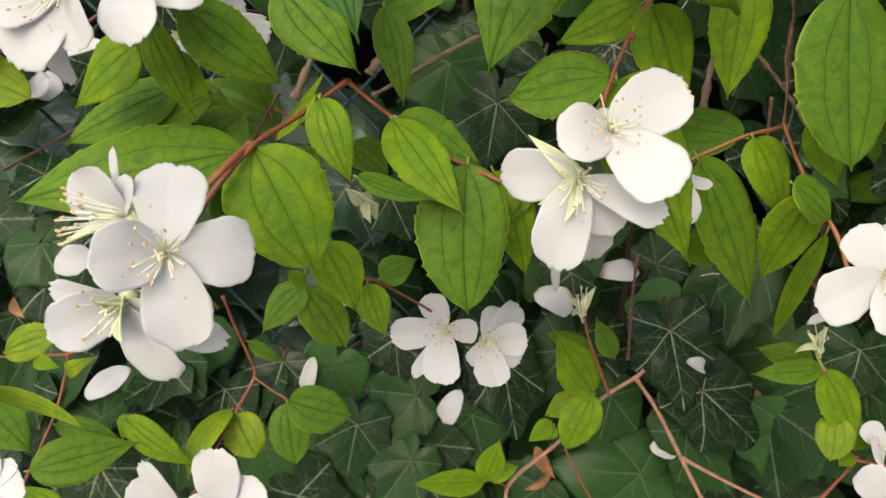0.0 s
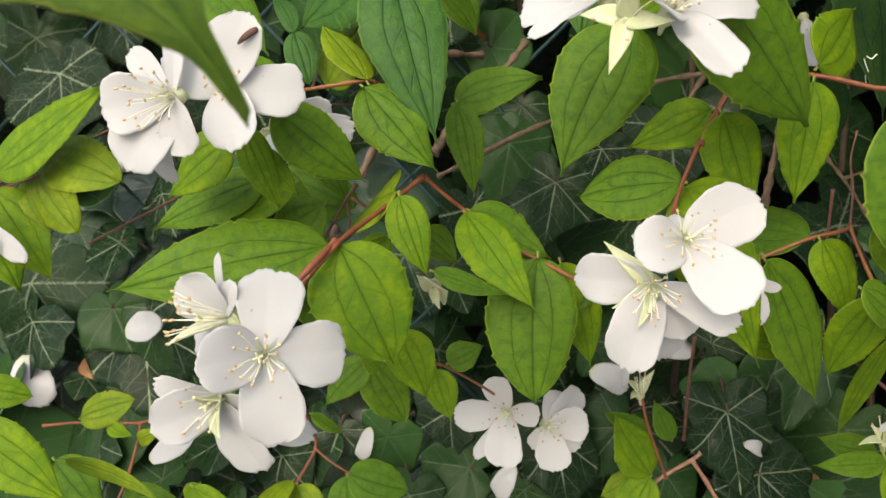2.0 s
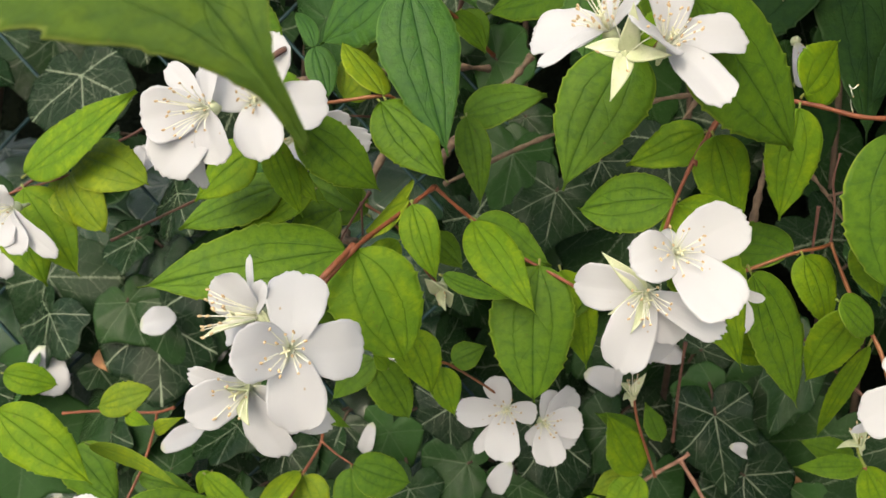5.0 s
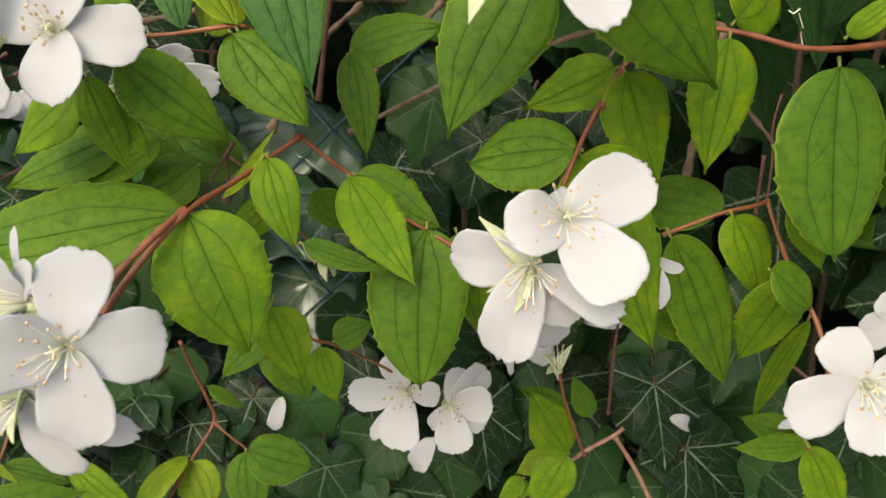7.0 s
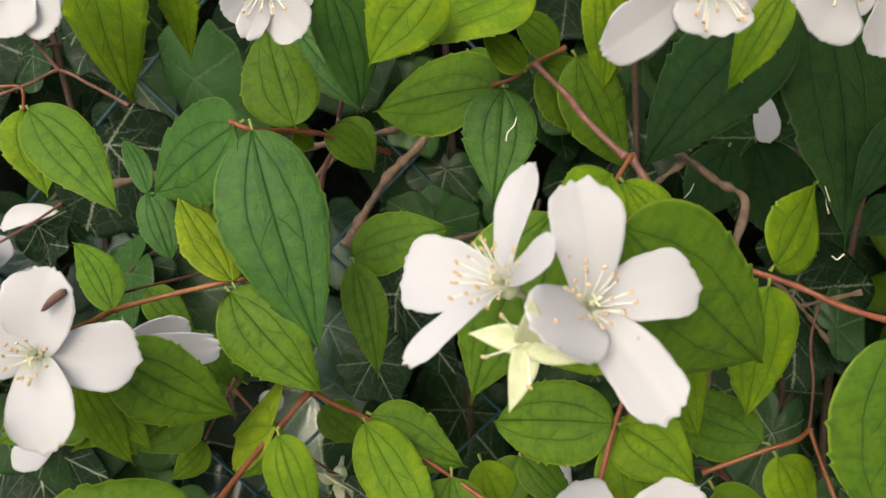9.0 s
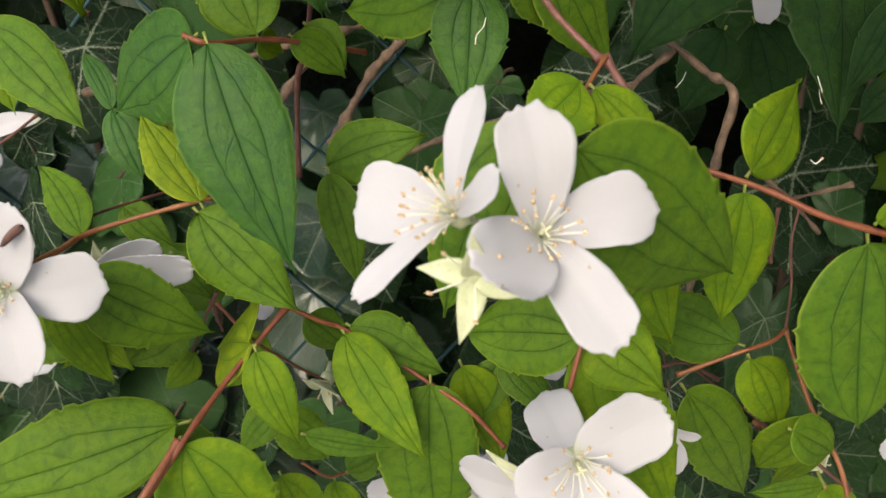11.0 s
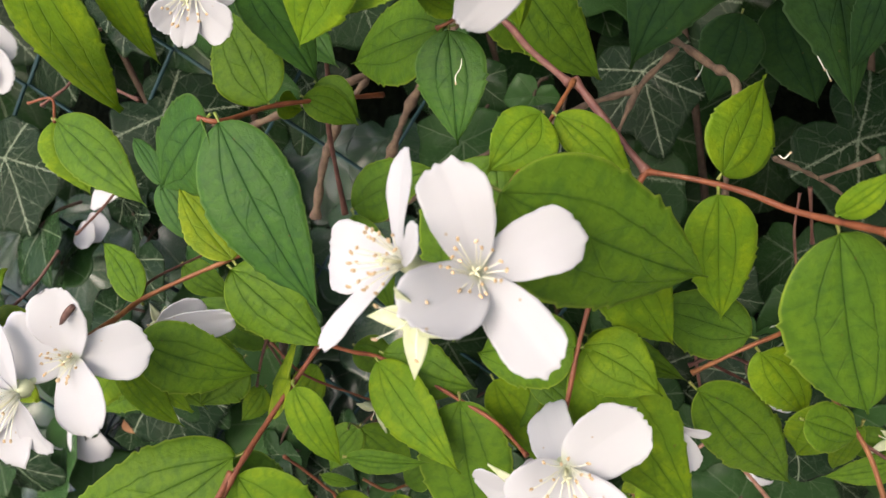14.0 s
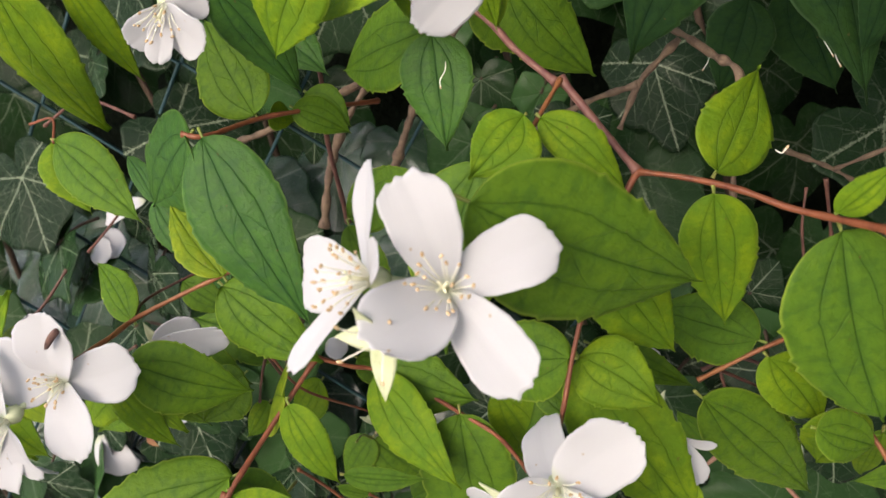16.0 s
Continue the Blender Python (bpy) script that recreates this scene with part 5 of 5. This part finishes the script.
sepal(bloom, (-0.0277, 0.2240, 1.0858), 0.0052, 0, 0.05, 0.2)
sepal(bloom, (-0.0183, 0.2220, 1.0816), 0.0116, 0, 0.05, 0.2)
sepal(bloom, (-0.0204, 0.2220, 1.0762), 0.0040, 0, 0.05, 0.2)
bloom = flower(right_low, (0.0550, 0.1860, 1.0925), (0.1925, -0.9623, -0.1925), 0, 0.006, 0.4, 0.0012)
petal(bloom, (0.0590, 0.1850, 1.0800), 0.0062, 0, 0.05, 0.1, "petal")
petal(bloom, (0.0635, 0.1850, 1.0890), 0.0030, 15, 0.05, 0.1, "petal")

# ---- ivy on the fence ----
ivy = tagged(put(new("ivy"), Matrix.Translation((0, 0.4, 0))), "dark green climbing ivy with pale veins covering the fence", "ivy")
ivy_leaf(ivy, (0.0948, 0.3180, 1.0212), (0.0993, 0.3100, 0.9906), 0.0355, 0, "five")
ivy_leaf(ivy, (0.1112, 0.3300, 1.0145), (0.1185, 0.3300, 1.0392), 0.0282, 0, "five")
ivy_leaf(ivy, (0.1108, 0.3220, 0.9938), (0.1357, 0.3180, 0.9708), 0.0382, 0, "five")
ivy_leaf(ivy, (0.1537, 0.3350, 0.9731), (0.1485, 0.3300, 0.9418), 0.0368, 0, "five")
ivy_leaf(ivy, (0.0878, 0.3300, 0.9529), (0.0495, 0.3250, 0.9577), 0.0409, 0, "five")
ivy_leaf(ivy, (0.0891, 0.3350, 0.9506), (0.1191, 0.3350, 0.9345), 0.0308, 0, "five")
ivy_leaf(ivy, (0.1069, 0.3300, 0.9737), (0.1276, 0.3250, 0.9447), 0.0311, 0, "five")
ivy_leaf(ivy, (-0.0115, 0.3350, 0.9875), (-0.0360, 0.3350, 0.9901), 0.0373, 0, "five")
ivy_leaf(ivy, (0.0128, 0.3350, 0.9784), (0.0190, 0.3300, 0.9555), 0.0352, 0, "five")
ivy_leaf(ivy, (-0.0138, 0.3250, 0.9615), (-0.0283, 0.3200, 0.9419), 0.0268, 0, "five")
ivy_leaf(ivy, (-0.0377, 0.3300, 0.9758), (-0.0434, 0.3250, 0.9499), 0.0324, 0, "five")
ivy_leaf(ivy, (-0.0499, 0.3400, 0.9511), (-0.0633, 0.3400, 0.9320), 0.0393, 0, "five")
ivy_leaf(ivy, (0.0260, 0.3300, 1.0044), (0.0321, 0.3250, 0.9705), 0.0320, 0, "five")
ivy_leaf(ivy, (0.0536, 0.3350, 1.0081), (0.0361, 0.3300, 0.9840), 0.0340, 0, "five")
ivy_leaf(ivy, (0.1309, 0.3200, 1.0494), (0.1165, 0.3100, 1.0168), 0.0244, 0, "five")
ivy_leaf(ivy, (0.1799, 0.3300, 1.0094), (0.1742, 0.3250, 0.9858), 0.0328, 0, "five")
ivy_leaf(ivy, (0.0741, 0.3350, 0.9875), (0.0687, 0.3300, 0.9633), 0.0295, 0, "five")
ivy_leaf(ivy, (-0.0211, 0.3400, 1.0119), (-0.0363, 0.3400, 1.0015), 0.0336, 0, "five")
ivy_leaf(ivy, (0.0454, 0.3400, 0.9430), (0.0301, 0.3400, 0.9320), 0.0320, 0, "five")
ivy_leaf(ivy, (0.1779, 0.3450, 0.9680), (0.1900, 0.3400, 0.9430), 0.0387, 0, "five")
ivy_leaf(ivy, (-0.0706, 0.3350, 1.0030), (-0.0749, 0.3300, 0.9892), 0.0278, 0, "five")
ivy_leaf(ivy, (-0.0490, 0.3400, 0.9989), (-0.0571, 0.3400, 0.9752), 0.0310, 0, "five")
ivy_leaf(ivy, (-0.0960, 0.3350, 0.9901), (-0.1004, 0.3300, 0.9685), 0.0330, 0, "five")
ivy_leaf(ivy, (-0.1136, 0.3300, 1.0044), (-0.1195, 0.3300, 0.9840), 0.0307, 0, "five")
ivy_leaf(ivy, (-0.0805, 0.3400, 0.9619), (-0.0735, 0.3400, 0.9375), 0.0327, 0, "five")
ivy_leaf(ivy, (-0.1164, 0.3400, 0.9619), (-0.1251, 0.3400, 0.9402), 0.0296, 0, "five")
ivy_leaf(ivy, (-0.1495, 0.3300, 0.9789), (-0.1636, 0.3300, 0.9892), 0.0298, 0, "five")
ivy_leaf(ivy, (-0.1781, 0.3300, 0.9943), (-0.1895, 0.3300, 0.9737), 0.0353, 0, "five")
ivy_leaf(ivy, (-0.1712, 0.3300, 1.0563), (-0.1606, 0.3250, 1.0353), 0.0338, 0, "five")
ivy_leaf(ivy, (-0.1887, 0.3400, 1.0221), (-0.1819, 0.3400, 1.0119), 0.0209, 0, "five")
ivy_leaf(ivy, (0.0224, 0.3300, 1.1152), (0.0177, 0.3250, 1.0875), 0.0350, 0, "five")
ivy_leaf(ivy, (0.0086, 0.3400, 1.1322), (-0.0034, 0.3400, 1.1181), 0.0332, 0, "five")
ivy_leaf(ivy, (0.0935, 0.3450, 1.0053), (0.0853, 0.3450, 1.0210), 0.0267, 0, "five")
ivy_leaf(ivy, (0.0578, 0.3500, 1.0407), (0.0685, 0.3500, 1.0198), 0.0320, 0, "five")
ivy_leaf(ivy, (-0.1466, 0.3300, 1.0561), (-0.1311, 0.3250, 1.0215), 0.0412, 0, "five")
ivy_leaf(ivy, (-0.2123, 0.3400, 1.0468), (-0.2202, 0.3350, 1.0210), 0.0490, 0, "five")
ivy_leaf(ivy, (-0.1824, 0.3450, 1.0471), (-0.1933, 0.3450, 1.0278), 0.0393, 0, "five")
ivy_leaf(ivy, (-0.1697, 0.3350, 1.0854), (-0.1855, 0.3300, 1.0777), 0.0356, 0, "five")
ivy_leaf(ivy, (-0.1510, 0.3400, 1.1064), (-0.1615, 0.3400, 1.0828), 0.0347, 0, "five")
ivy_leaf(ivy, (-0.2206, 0.3600, 1.1451), (-0.2038, 0.3600, 1.1590), 0.0426, 0, "five")
ivy_leaf(ivy, (0.0412, 0.3300, 1.1292), (0.0348, 0.3300, 1.1095), 0.0290, 0, "five")
ivy_leaf(ivy, (0.0025, 0.3350, 1.1308), (-0.0016, 0.3300, 1.1035), 0.0370, 0, "five")
ivy_leaf(ivy, (0.1227, 0.3300, 1.0363), (0.1121, 0.3300, 1.0109), 0.0342, 0, "five")
ivy_leaf(ivy, (0.0991, 0.3300, 1.0279), (0.0855, 0.3300, 1.0072), 0.0321, 0, "five")
ivy_leaf(ivy, (0.0937, 0.3400, 1.0455), (0.1056, 0.3400, 1.0561), 0.0264, 0, "five")
ivy_leaf(ivy, (-0.0061, 0.3600, 1.1765), (0.0150, 0.3600, 1.1743), 0.0388, 0, "five")
ivy_leaf(ivy, (0.0564, 0.3400, 1.0415), (0.0442, 0.3400, 1.0307), 0.0248, 0, "five")
ivy_leaf(ivy, (-0.1589, 0.3300, 1.0506), (-0.1520, 0.3200, 1.0101), 0.0569, 0, "five")
ivy_leaf(ivy, (-0.1929, 0.3400, 1.1294), (-0.2145, 0.3350, 1.1075), 0.0457, 0, "five")
ivy_leaf(ivy, (-0.1968, 0.3500, 1.1092), (-0.1732, 0.3500, 1.1219), 0.0385, 0, "five")
ivy_leaf(ivy, (-0.2479, 0.3300, 1.0161), (-0.2446, 0.3300, 0.9950), 0.0496, 0, "five")
ivy_leaf(ivy, (-0.1187, 0.3300, 1.0011), (-0.1407, 0.3300, 0.9879), 0.0325, 0, "five")
ivy_leaf(ivy, (0.0322, 0.3400, 1.1420), (0.0232, 0.3400, 1.1304), 0.0203, 0, "five")
ivy_leaf(ivy, (-0.0213, 0.3600, 1.1782), (-0.0110, 0.3600, 1.1620), 0.0297, 0, "five")
ivy_leaf(ivy, (-0.1170, 0.3400, 1.1146), (-0.1342, 0.3400, 1.0906), 0.0344, 0, "five")
ivy_leaf(ivy, (-0.1544, 0.3500, 1.1320), (-0.1520, 0.3500, 1.1094), 0.0309, 0, "five")
ivy_leaf(ivy, (-0.0826, 0.3400, 0.9982), (-0.1001, 0.3400, 0.9778), 0.0361, 0, "five")
ivy_leaf(ivy, (-0.1533, 0.3500, 1.1253), (-0.1427, 0.3500, 1.1388), 0.0303, 0, "five")
ivy_leaf(ivy, (-0.1327, 0.3700, 1.2077), (-0.1216, 0.3600, 1.1870), 0.0288, 0, "five")
ivy_leaf(ivy, (-0.1589, 0.3700, 1.1993), (-0.1698, 0.3700, 1.1860), 0.0323, 0, "five")
ivy_leaf(ivy, (-0.0936, 0.3700, 1.1797), (-0.0766, 0.3700, 1.1884), 0.0319, 0, "five")
ivy_leaf(ivy, (0.0086, 0.3600, 1.1501), (0.0036, 0.3550, 1.1323), 0.0301, 0, "five")
ivy_leaf(ivy, (-0.0228, 0.3400, 1.0754), (-0.0141, 0.3350, 1.0580), 0.0292, 0, "five")
ivy_leaf(ivy, (0.0480, 0.3600, 1.1209), (0.0575, 0.3600, 1.1062), 0.0295, 0, "five")
ivy_leaf(ivy, (0.1580, 0.3300, 1.0879), (0.1709, 0.3300, 1.0922), 0.0276, 0, "five")
ivy_leaf(ivy, (-0.0275, 0.4000, 1.2028), (-0.0155, 0.4000, 1.1878), 0.0343, 0, "five")
ivy_leaf(ivy, (-0.1178, 0.3500, 1.1175), (-0.1108, 0.3450, 1.0998), 0.0264, 0, "five")

rng = random.Random(7)
shared, shared_uv = [], {}
for k in range(9):
    size = 1.0
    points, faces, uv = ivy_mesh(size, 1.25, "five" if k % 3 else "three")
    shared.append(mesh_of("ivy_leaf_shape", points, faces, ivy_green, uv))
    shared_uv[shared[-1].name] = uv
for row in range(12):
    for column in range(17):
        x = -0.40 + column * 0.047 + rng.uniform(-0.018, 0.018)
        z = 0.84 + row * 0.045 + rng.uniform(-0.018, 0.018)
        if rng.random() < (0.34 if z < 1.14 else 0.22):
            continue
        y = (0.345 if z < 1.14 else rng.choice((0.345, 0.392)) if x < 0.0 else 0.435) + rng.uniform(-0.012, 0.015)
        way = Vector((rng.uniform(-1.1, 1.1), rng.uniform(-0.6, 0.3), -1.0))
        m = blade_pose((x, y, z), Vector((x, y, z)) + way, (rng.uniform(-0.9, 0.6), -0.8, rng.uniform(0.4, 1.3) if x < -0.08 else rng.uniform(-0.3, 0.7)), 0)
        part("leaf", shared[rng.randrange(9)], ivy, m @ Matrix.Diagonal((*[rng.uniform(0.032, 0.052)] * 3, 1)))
skylit = []
for k in range(5):
    points, faces, uv = ivy_mesh(1.0, 1.25, "five" if k % 2 else "three")
    skylit.append(mesh_of("skylit_leaf_shape", points, faces, ivy_skylit, uv))
# broad, sky-facing leaves beside the shrub, in the lit copy of the ivy
for row in range(6):
    for column in range(8):
        x = -0.295 + column * 0.036 + rng.uniform(-0.012, 0.012)
        z = 0.935 + row * 0.036 + rng.uniform(-0.012, 0.012)
        y = 0.395 - 0.03 * math.sin(row * 2.1 + column) * rng.random() + (0.02 if z > 1.1 else 0.0)
        way = Vector((rng.uniform(-0.7, 0.9), -0.55, -0.8))
        m = blade_pose((x, y, z), Vector((x, y, z)) + way, (rng.uniform(-0.25, 0.45), -0.55, rng.uniform(0.6, 1.1)), 0)
        part("leaf", skylit[rng.randrange(5)], ivy, m @ Matrix.Diagonal((*[rng.uniform(0.036, 0.050)] * 3, 1)))
back, rest, back_uv = [], [], []
for row in range(16):
    for column in range(20):
        x = -0.55 + column * 0.057 + rng.uniform(-0.02, 0.02)
        z = 0.72 + row * 0.047 + rng.uniform(-0.02, 0.02)
        if rng.random() < 0.12:
            continue
        y = 0.46 + rng.uniform(-0.03, 0.04)
        way = Vector((rng.uniform(-0.8, 0.8), rng.uniform(-0.5, 0.2), -1.0))
        m = blade_pose((x, y, z), Vector((x, y, z)) + way, (rng.uniform(-0.5, 0.5), -0.8, rng.uniform(0.1, 0.8)), 0) @ Matrix.Diagonal((*[rng.uniform(0.035, 0.055)] * 3, 1))
        source = shared[rng.randrange(9)]
        base = len(back)
        half = len(source.vertices) // 2
        back += [m @ v.co for v in source.vertices[:half]]
        back_uv += [tuple(p) for p in shared_uv[source.name][:half]]
        rest += [tuple(base + i for i in f.vertices) for f in source.polygons if max(f.vertices) < half]
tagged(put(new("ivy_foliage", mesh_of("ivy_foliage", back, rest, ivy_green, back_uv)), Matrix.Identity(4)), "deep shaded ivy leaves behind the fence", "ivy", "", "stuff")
for k in range(9):
    x = -0.36 + 0.085 * k + rng.uniform(-0.02, 0.02)
    points = [(x + rng.uniform(-0.03, 0.03), 0.42 + rng.uniform(-0.012, 0.012), 0.0 + 0.25 * i) for i in range(7)]
    stem(ivy, points, 0.0024, 0.0014, vine_bark, "vine_stem")

# ---- unseen leaves added above and beside the view to cast shade ----
crown_points, crown_faces, crown_uv = [], [], []
sprigs = [blade_mesh("sprig", 0.055, 0.030, "ovate", 0.07, -0.12, mature, 8, 4) for _ in range(5)]
for k in range(2700):
    x, y = rng.uniform(-0.15, 0.75), rng.uniform(0.14, 0.62)
    z = (1.33 if x < 0.0 else 1.26) + 0.25 * rng.random()
    if k > 2200:
        x, y, z = rng.uniform(0.08, 0.5), rng.uniform(-0.12, 0.14), rng.uniform(1.30, 1.5)
    elif k > 1300:
        x, y = rng.uniform(0.26, 0.7), rng.uniform(0.05, 0.5)
        z = rng.uniform(0.95, 1.5)
    elif k > 1000:
        x, y, z = rng.uniform(0.12, 0.6), rng.uniform(-0.06, 0.16), rng.uniform(1.32, 1.55)
    if k <= 1000 and x < 0.14 and rng.random() < 0.65:
        continue
    way = Vector((rng.uniform(-1, 1), rng.uniform(-1, 0.3), rng.uniform(-0.9, 0.2)))
    m = blade_pose((x, y, z), Vector((x, y, z)) + way, (rng.uniform(-0.4, 0.4), -0.6, 0.8), 0)
    source = sprigs[k % 5]
    base = len(crown_points)
    crown_points += [m @ v.co for v in source.vertices]
    crown_faces += [tuple(base + i for i in f.vertices) for f in source.polygons]
    crown_uv += [(0.3, 0.4)] * len(source.vertices)
tagged(put(new("shrub_crown", mesh_of("shrub_crown", crown_points, crown_faces, mature, crown_uv)), Matrix.Identity(4)), "unseen leaf mass added to shade the shrub", "shrub", "", "stuff")

# ---- wire fence ----
fence = tagged(put(new("wire_fence"), Matrix.Translation((0, 0.36, 0))), "teal plastic-coated chain link fence overgrown by ivy", "fence")
STEP = 0.036
for k in range(-6, 7):
    points = []
    for i in range(45):
        x = FENCE_X + (k + (i + k) % 2) * STEP
        points.append(Vector((x, FENCE_Y + (0.0012 if i % 2 else -0.0012) * (1 if k % 2 else -1), i * STEP + FENCE_Z)))
    verts, faces = tube(points, 0.0011, 0.0011, 7)
    part("wire", mesh_of("wire", verts, faces, teal_wire), fence, Matrix.Identity(4))

# ---- loose bits ----
def fallen_stamen(points):
    """A shed stamen: a pale bent thread with a tan tip."""
    thread = tube(spline(points, 4), 0.00010, 0.00013, 6)
    end = Vector(points[-1])
    tip = knob(end, 0.00026, 1.5, (end - Vector(points[-2])).normalized())
    me = joined("fallen_stamen", [thread, tip], filament_white)
    me.materials.append(anther_tan)
    me.polygons.foreach_set("material_index", [0] * len(thread[1]) + [1] * len(tip[1]))
    return tagged(put(new("fallen_stamen", me), Matrix.Identity(4)), "pale shed stamen lying on a leaf", "stamen", "shed stamens")


def dry_leaf(base, tip, width, roll):
    """A crumpled brown leaf caught in the ivy."""
    length = (Vector(tip) - Vector(base)).length
    me = blade_mesh("dry_leaf", length, width, "ovate", 0.16, 0.7, dead_leaf, 26, 12, 0.16, 0.0004, 0.14)
    ob = put(new("dry_leaf", me), blade_pose(base, tip, OPEN_SIDE, roll))
    return tagged(ob, "crumpled dry brown leaf caught among the ivy", "dead leaf", "dry leaves")


dry_leaf((0.0427, 0.3450, 0.9598), (0.0518, 0.3400, 0.9457), 0.0058, 20)
dry_leaf((0.0479, 0.3400, 0.9497), (0.0372, 0.3350, 0.9431), 0.0049, -30)
dry_leaf((-0.1879, 0.3400, 1.0323), (-0.1807, 0.3350, 1.0213), 0.0054, 30)
dry_leaf((0.1426, 0.3500, 0.9852), (0.1450, 0.3450, 0.9761), 0.0049, 10)
dry_leaf((-0.0037, 0.3450, 0.9434), (0.0041, 0.3400, 0.9375), 0.0049, 40)
fallen_stamen([(0.0234, 0.2205, 1.1741), (0.0228, 0.2200, 1.1723), (0.0212, 0.2198, 1.1706), (0.0209, 0.2195, 1.1690)])
fallen_stamen([(0.0849, 0.2490, 1.1855), (0.0853, 0.2490, 1.1834), (0.0858, 0.2492, 1.1812)])
fallen_stamen([(0.1071, 0.2440, 1.1536), (0.1078, 0.2440, 1.1518), (0.1086, 0.2440, 1.1498)])
fallen_stamen([(0.0875, 0.2900, 1.1499), (0.0865, 0.2900, 1.1475), (0.0847, 0.2900, 1.1454)])
fallen_stamen([(0.0841, 0.1930, 1.1457), (0.0850, 0.1925, 1.1450), (0.0861, 0.1925, 1.1459)])
fallen_stamen([(0.1106, 0.2500, 1.1509), (0.1108, 0.2500, 1.1480), (0.1116, 0.2500, 1.1456)])
fallen_stamen([(0.1028, 0.3080, 1.0460), (0.1070, 0.3080, 1.0468), (0.1101, 0.3080, 1.0467)])
fallen_stamen([(0.0651, 0.3200, 1.0800), (0.0683, 0.3200, 1.0773), (0.0679, 0.3200, 1.0737)])
def brown_flake(base, tip, width):
    """A brown flake, ridged along its middle, that stands for an insect."""
    length = (Vector(tip) - Vector(base)).length
    me = blade_mesh("insect_flake", length, width, "petal", 0.10, -0.9, dry_brown, 14, 8, 0.0, 0.0006)
    ob = put(new("insect_flake", me), blade_pose(base, tip, OPEN_SIDE, 0))
    return tagged(ob, "brown flake standing for an insect on a white petal", "bud scale")


brown_flake((-0.0650, 0.1722, 1.1436), (-0.0606, 0.1724, 1.1474), 0.0015)
fallen_petal((0.0683, 0.3450, 1.0411), (0.0877, 0.3450, 1.0416), 0.0101, 0, 0.12, 0.2)
fallen_petal((-0.0547, 0.3220, 1.0087), (-0.0590, 0.3240, 0.9937), 0.0069, 0, 0.12, 0.2)
fallen_petal((0.0074, 0.3180, 0.9957), (0.0002, 0.3200, 0.9801), 0.0095, 0, 0.12, 0.2)
fallen_petal((-0.1421, 0.3000, 0.9988), (-0.1231, 0.3000, 1.0099), 0.0096, 0, 0.12, 0.2)
fallen_petal((-0.1598, 0.3180, 1.0485), (-0.1434, 0.3180, 1.0520), 0.0132, 0, 0.12, 0.2)
fallen_petal((-0.1792, 0.3500, 1.1210), (-0.1663, 0.3500, 1.1215), 0.0138, 0, 0.12, 0.2)
fallen_petal((0.0384, 0.3250, 1.0353), (0.0552, 0.3250, 1.0285), 0.0121, 0, 0.12, 0.2)
fallen_petal((0.0911, 0.3300, 0.9659), (0.1035, 0.3300, 0.9646), 0.0088, 0, 0.12, 0.2)
fallen_petal((0.1008, 0.3150, 1.0087), (0.1102, 0.3180, 1.0042), 0.0060, 0, 0.12, 0.2)
fallen_petal((-0.2449, 0.3850, 1.0033), (-0.2258, 0.3850, 1.0088), 0.0161, 0, 0.12, 0.2)
fallen_petal((-0.1768, 0.3400, 1.1234), (-0.1686, 0.3400, 1.1197), 0.0126, 0, 0.12, 0.2)
fallen_petal((-0.1417, 0.3400, 1.1392), (-0.1651, 0.3400, 1.1334), 0.0085, 0, 0.12, 0.2)
fallen_petal((-0.2185, 0.3400, 1.0315), (-0.2076, 0.3400, 1.0081), 0.0181, 0, 0.12, 0.2)
fallen_petal((0.0444, 0.3600, 1.0305), (0.0604, 0.3600, 1.0206), 0.0117, 0, 0.12, 0.2)
fallen_petal((-0.2080, 0.3000, 1.0905), (-0.2101, 0.3000, 1.0686), 0.0119, 0, 0.12, 0.2)
fallen_petal((-0.0519, 0.2700, 1.0893), (-0.0451, 0.2700, 1.0854), 0.0075, 0, 0.12, 0.2)
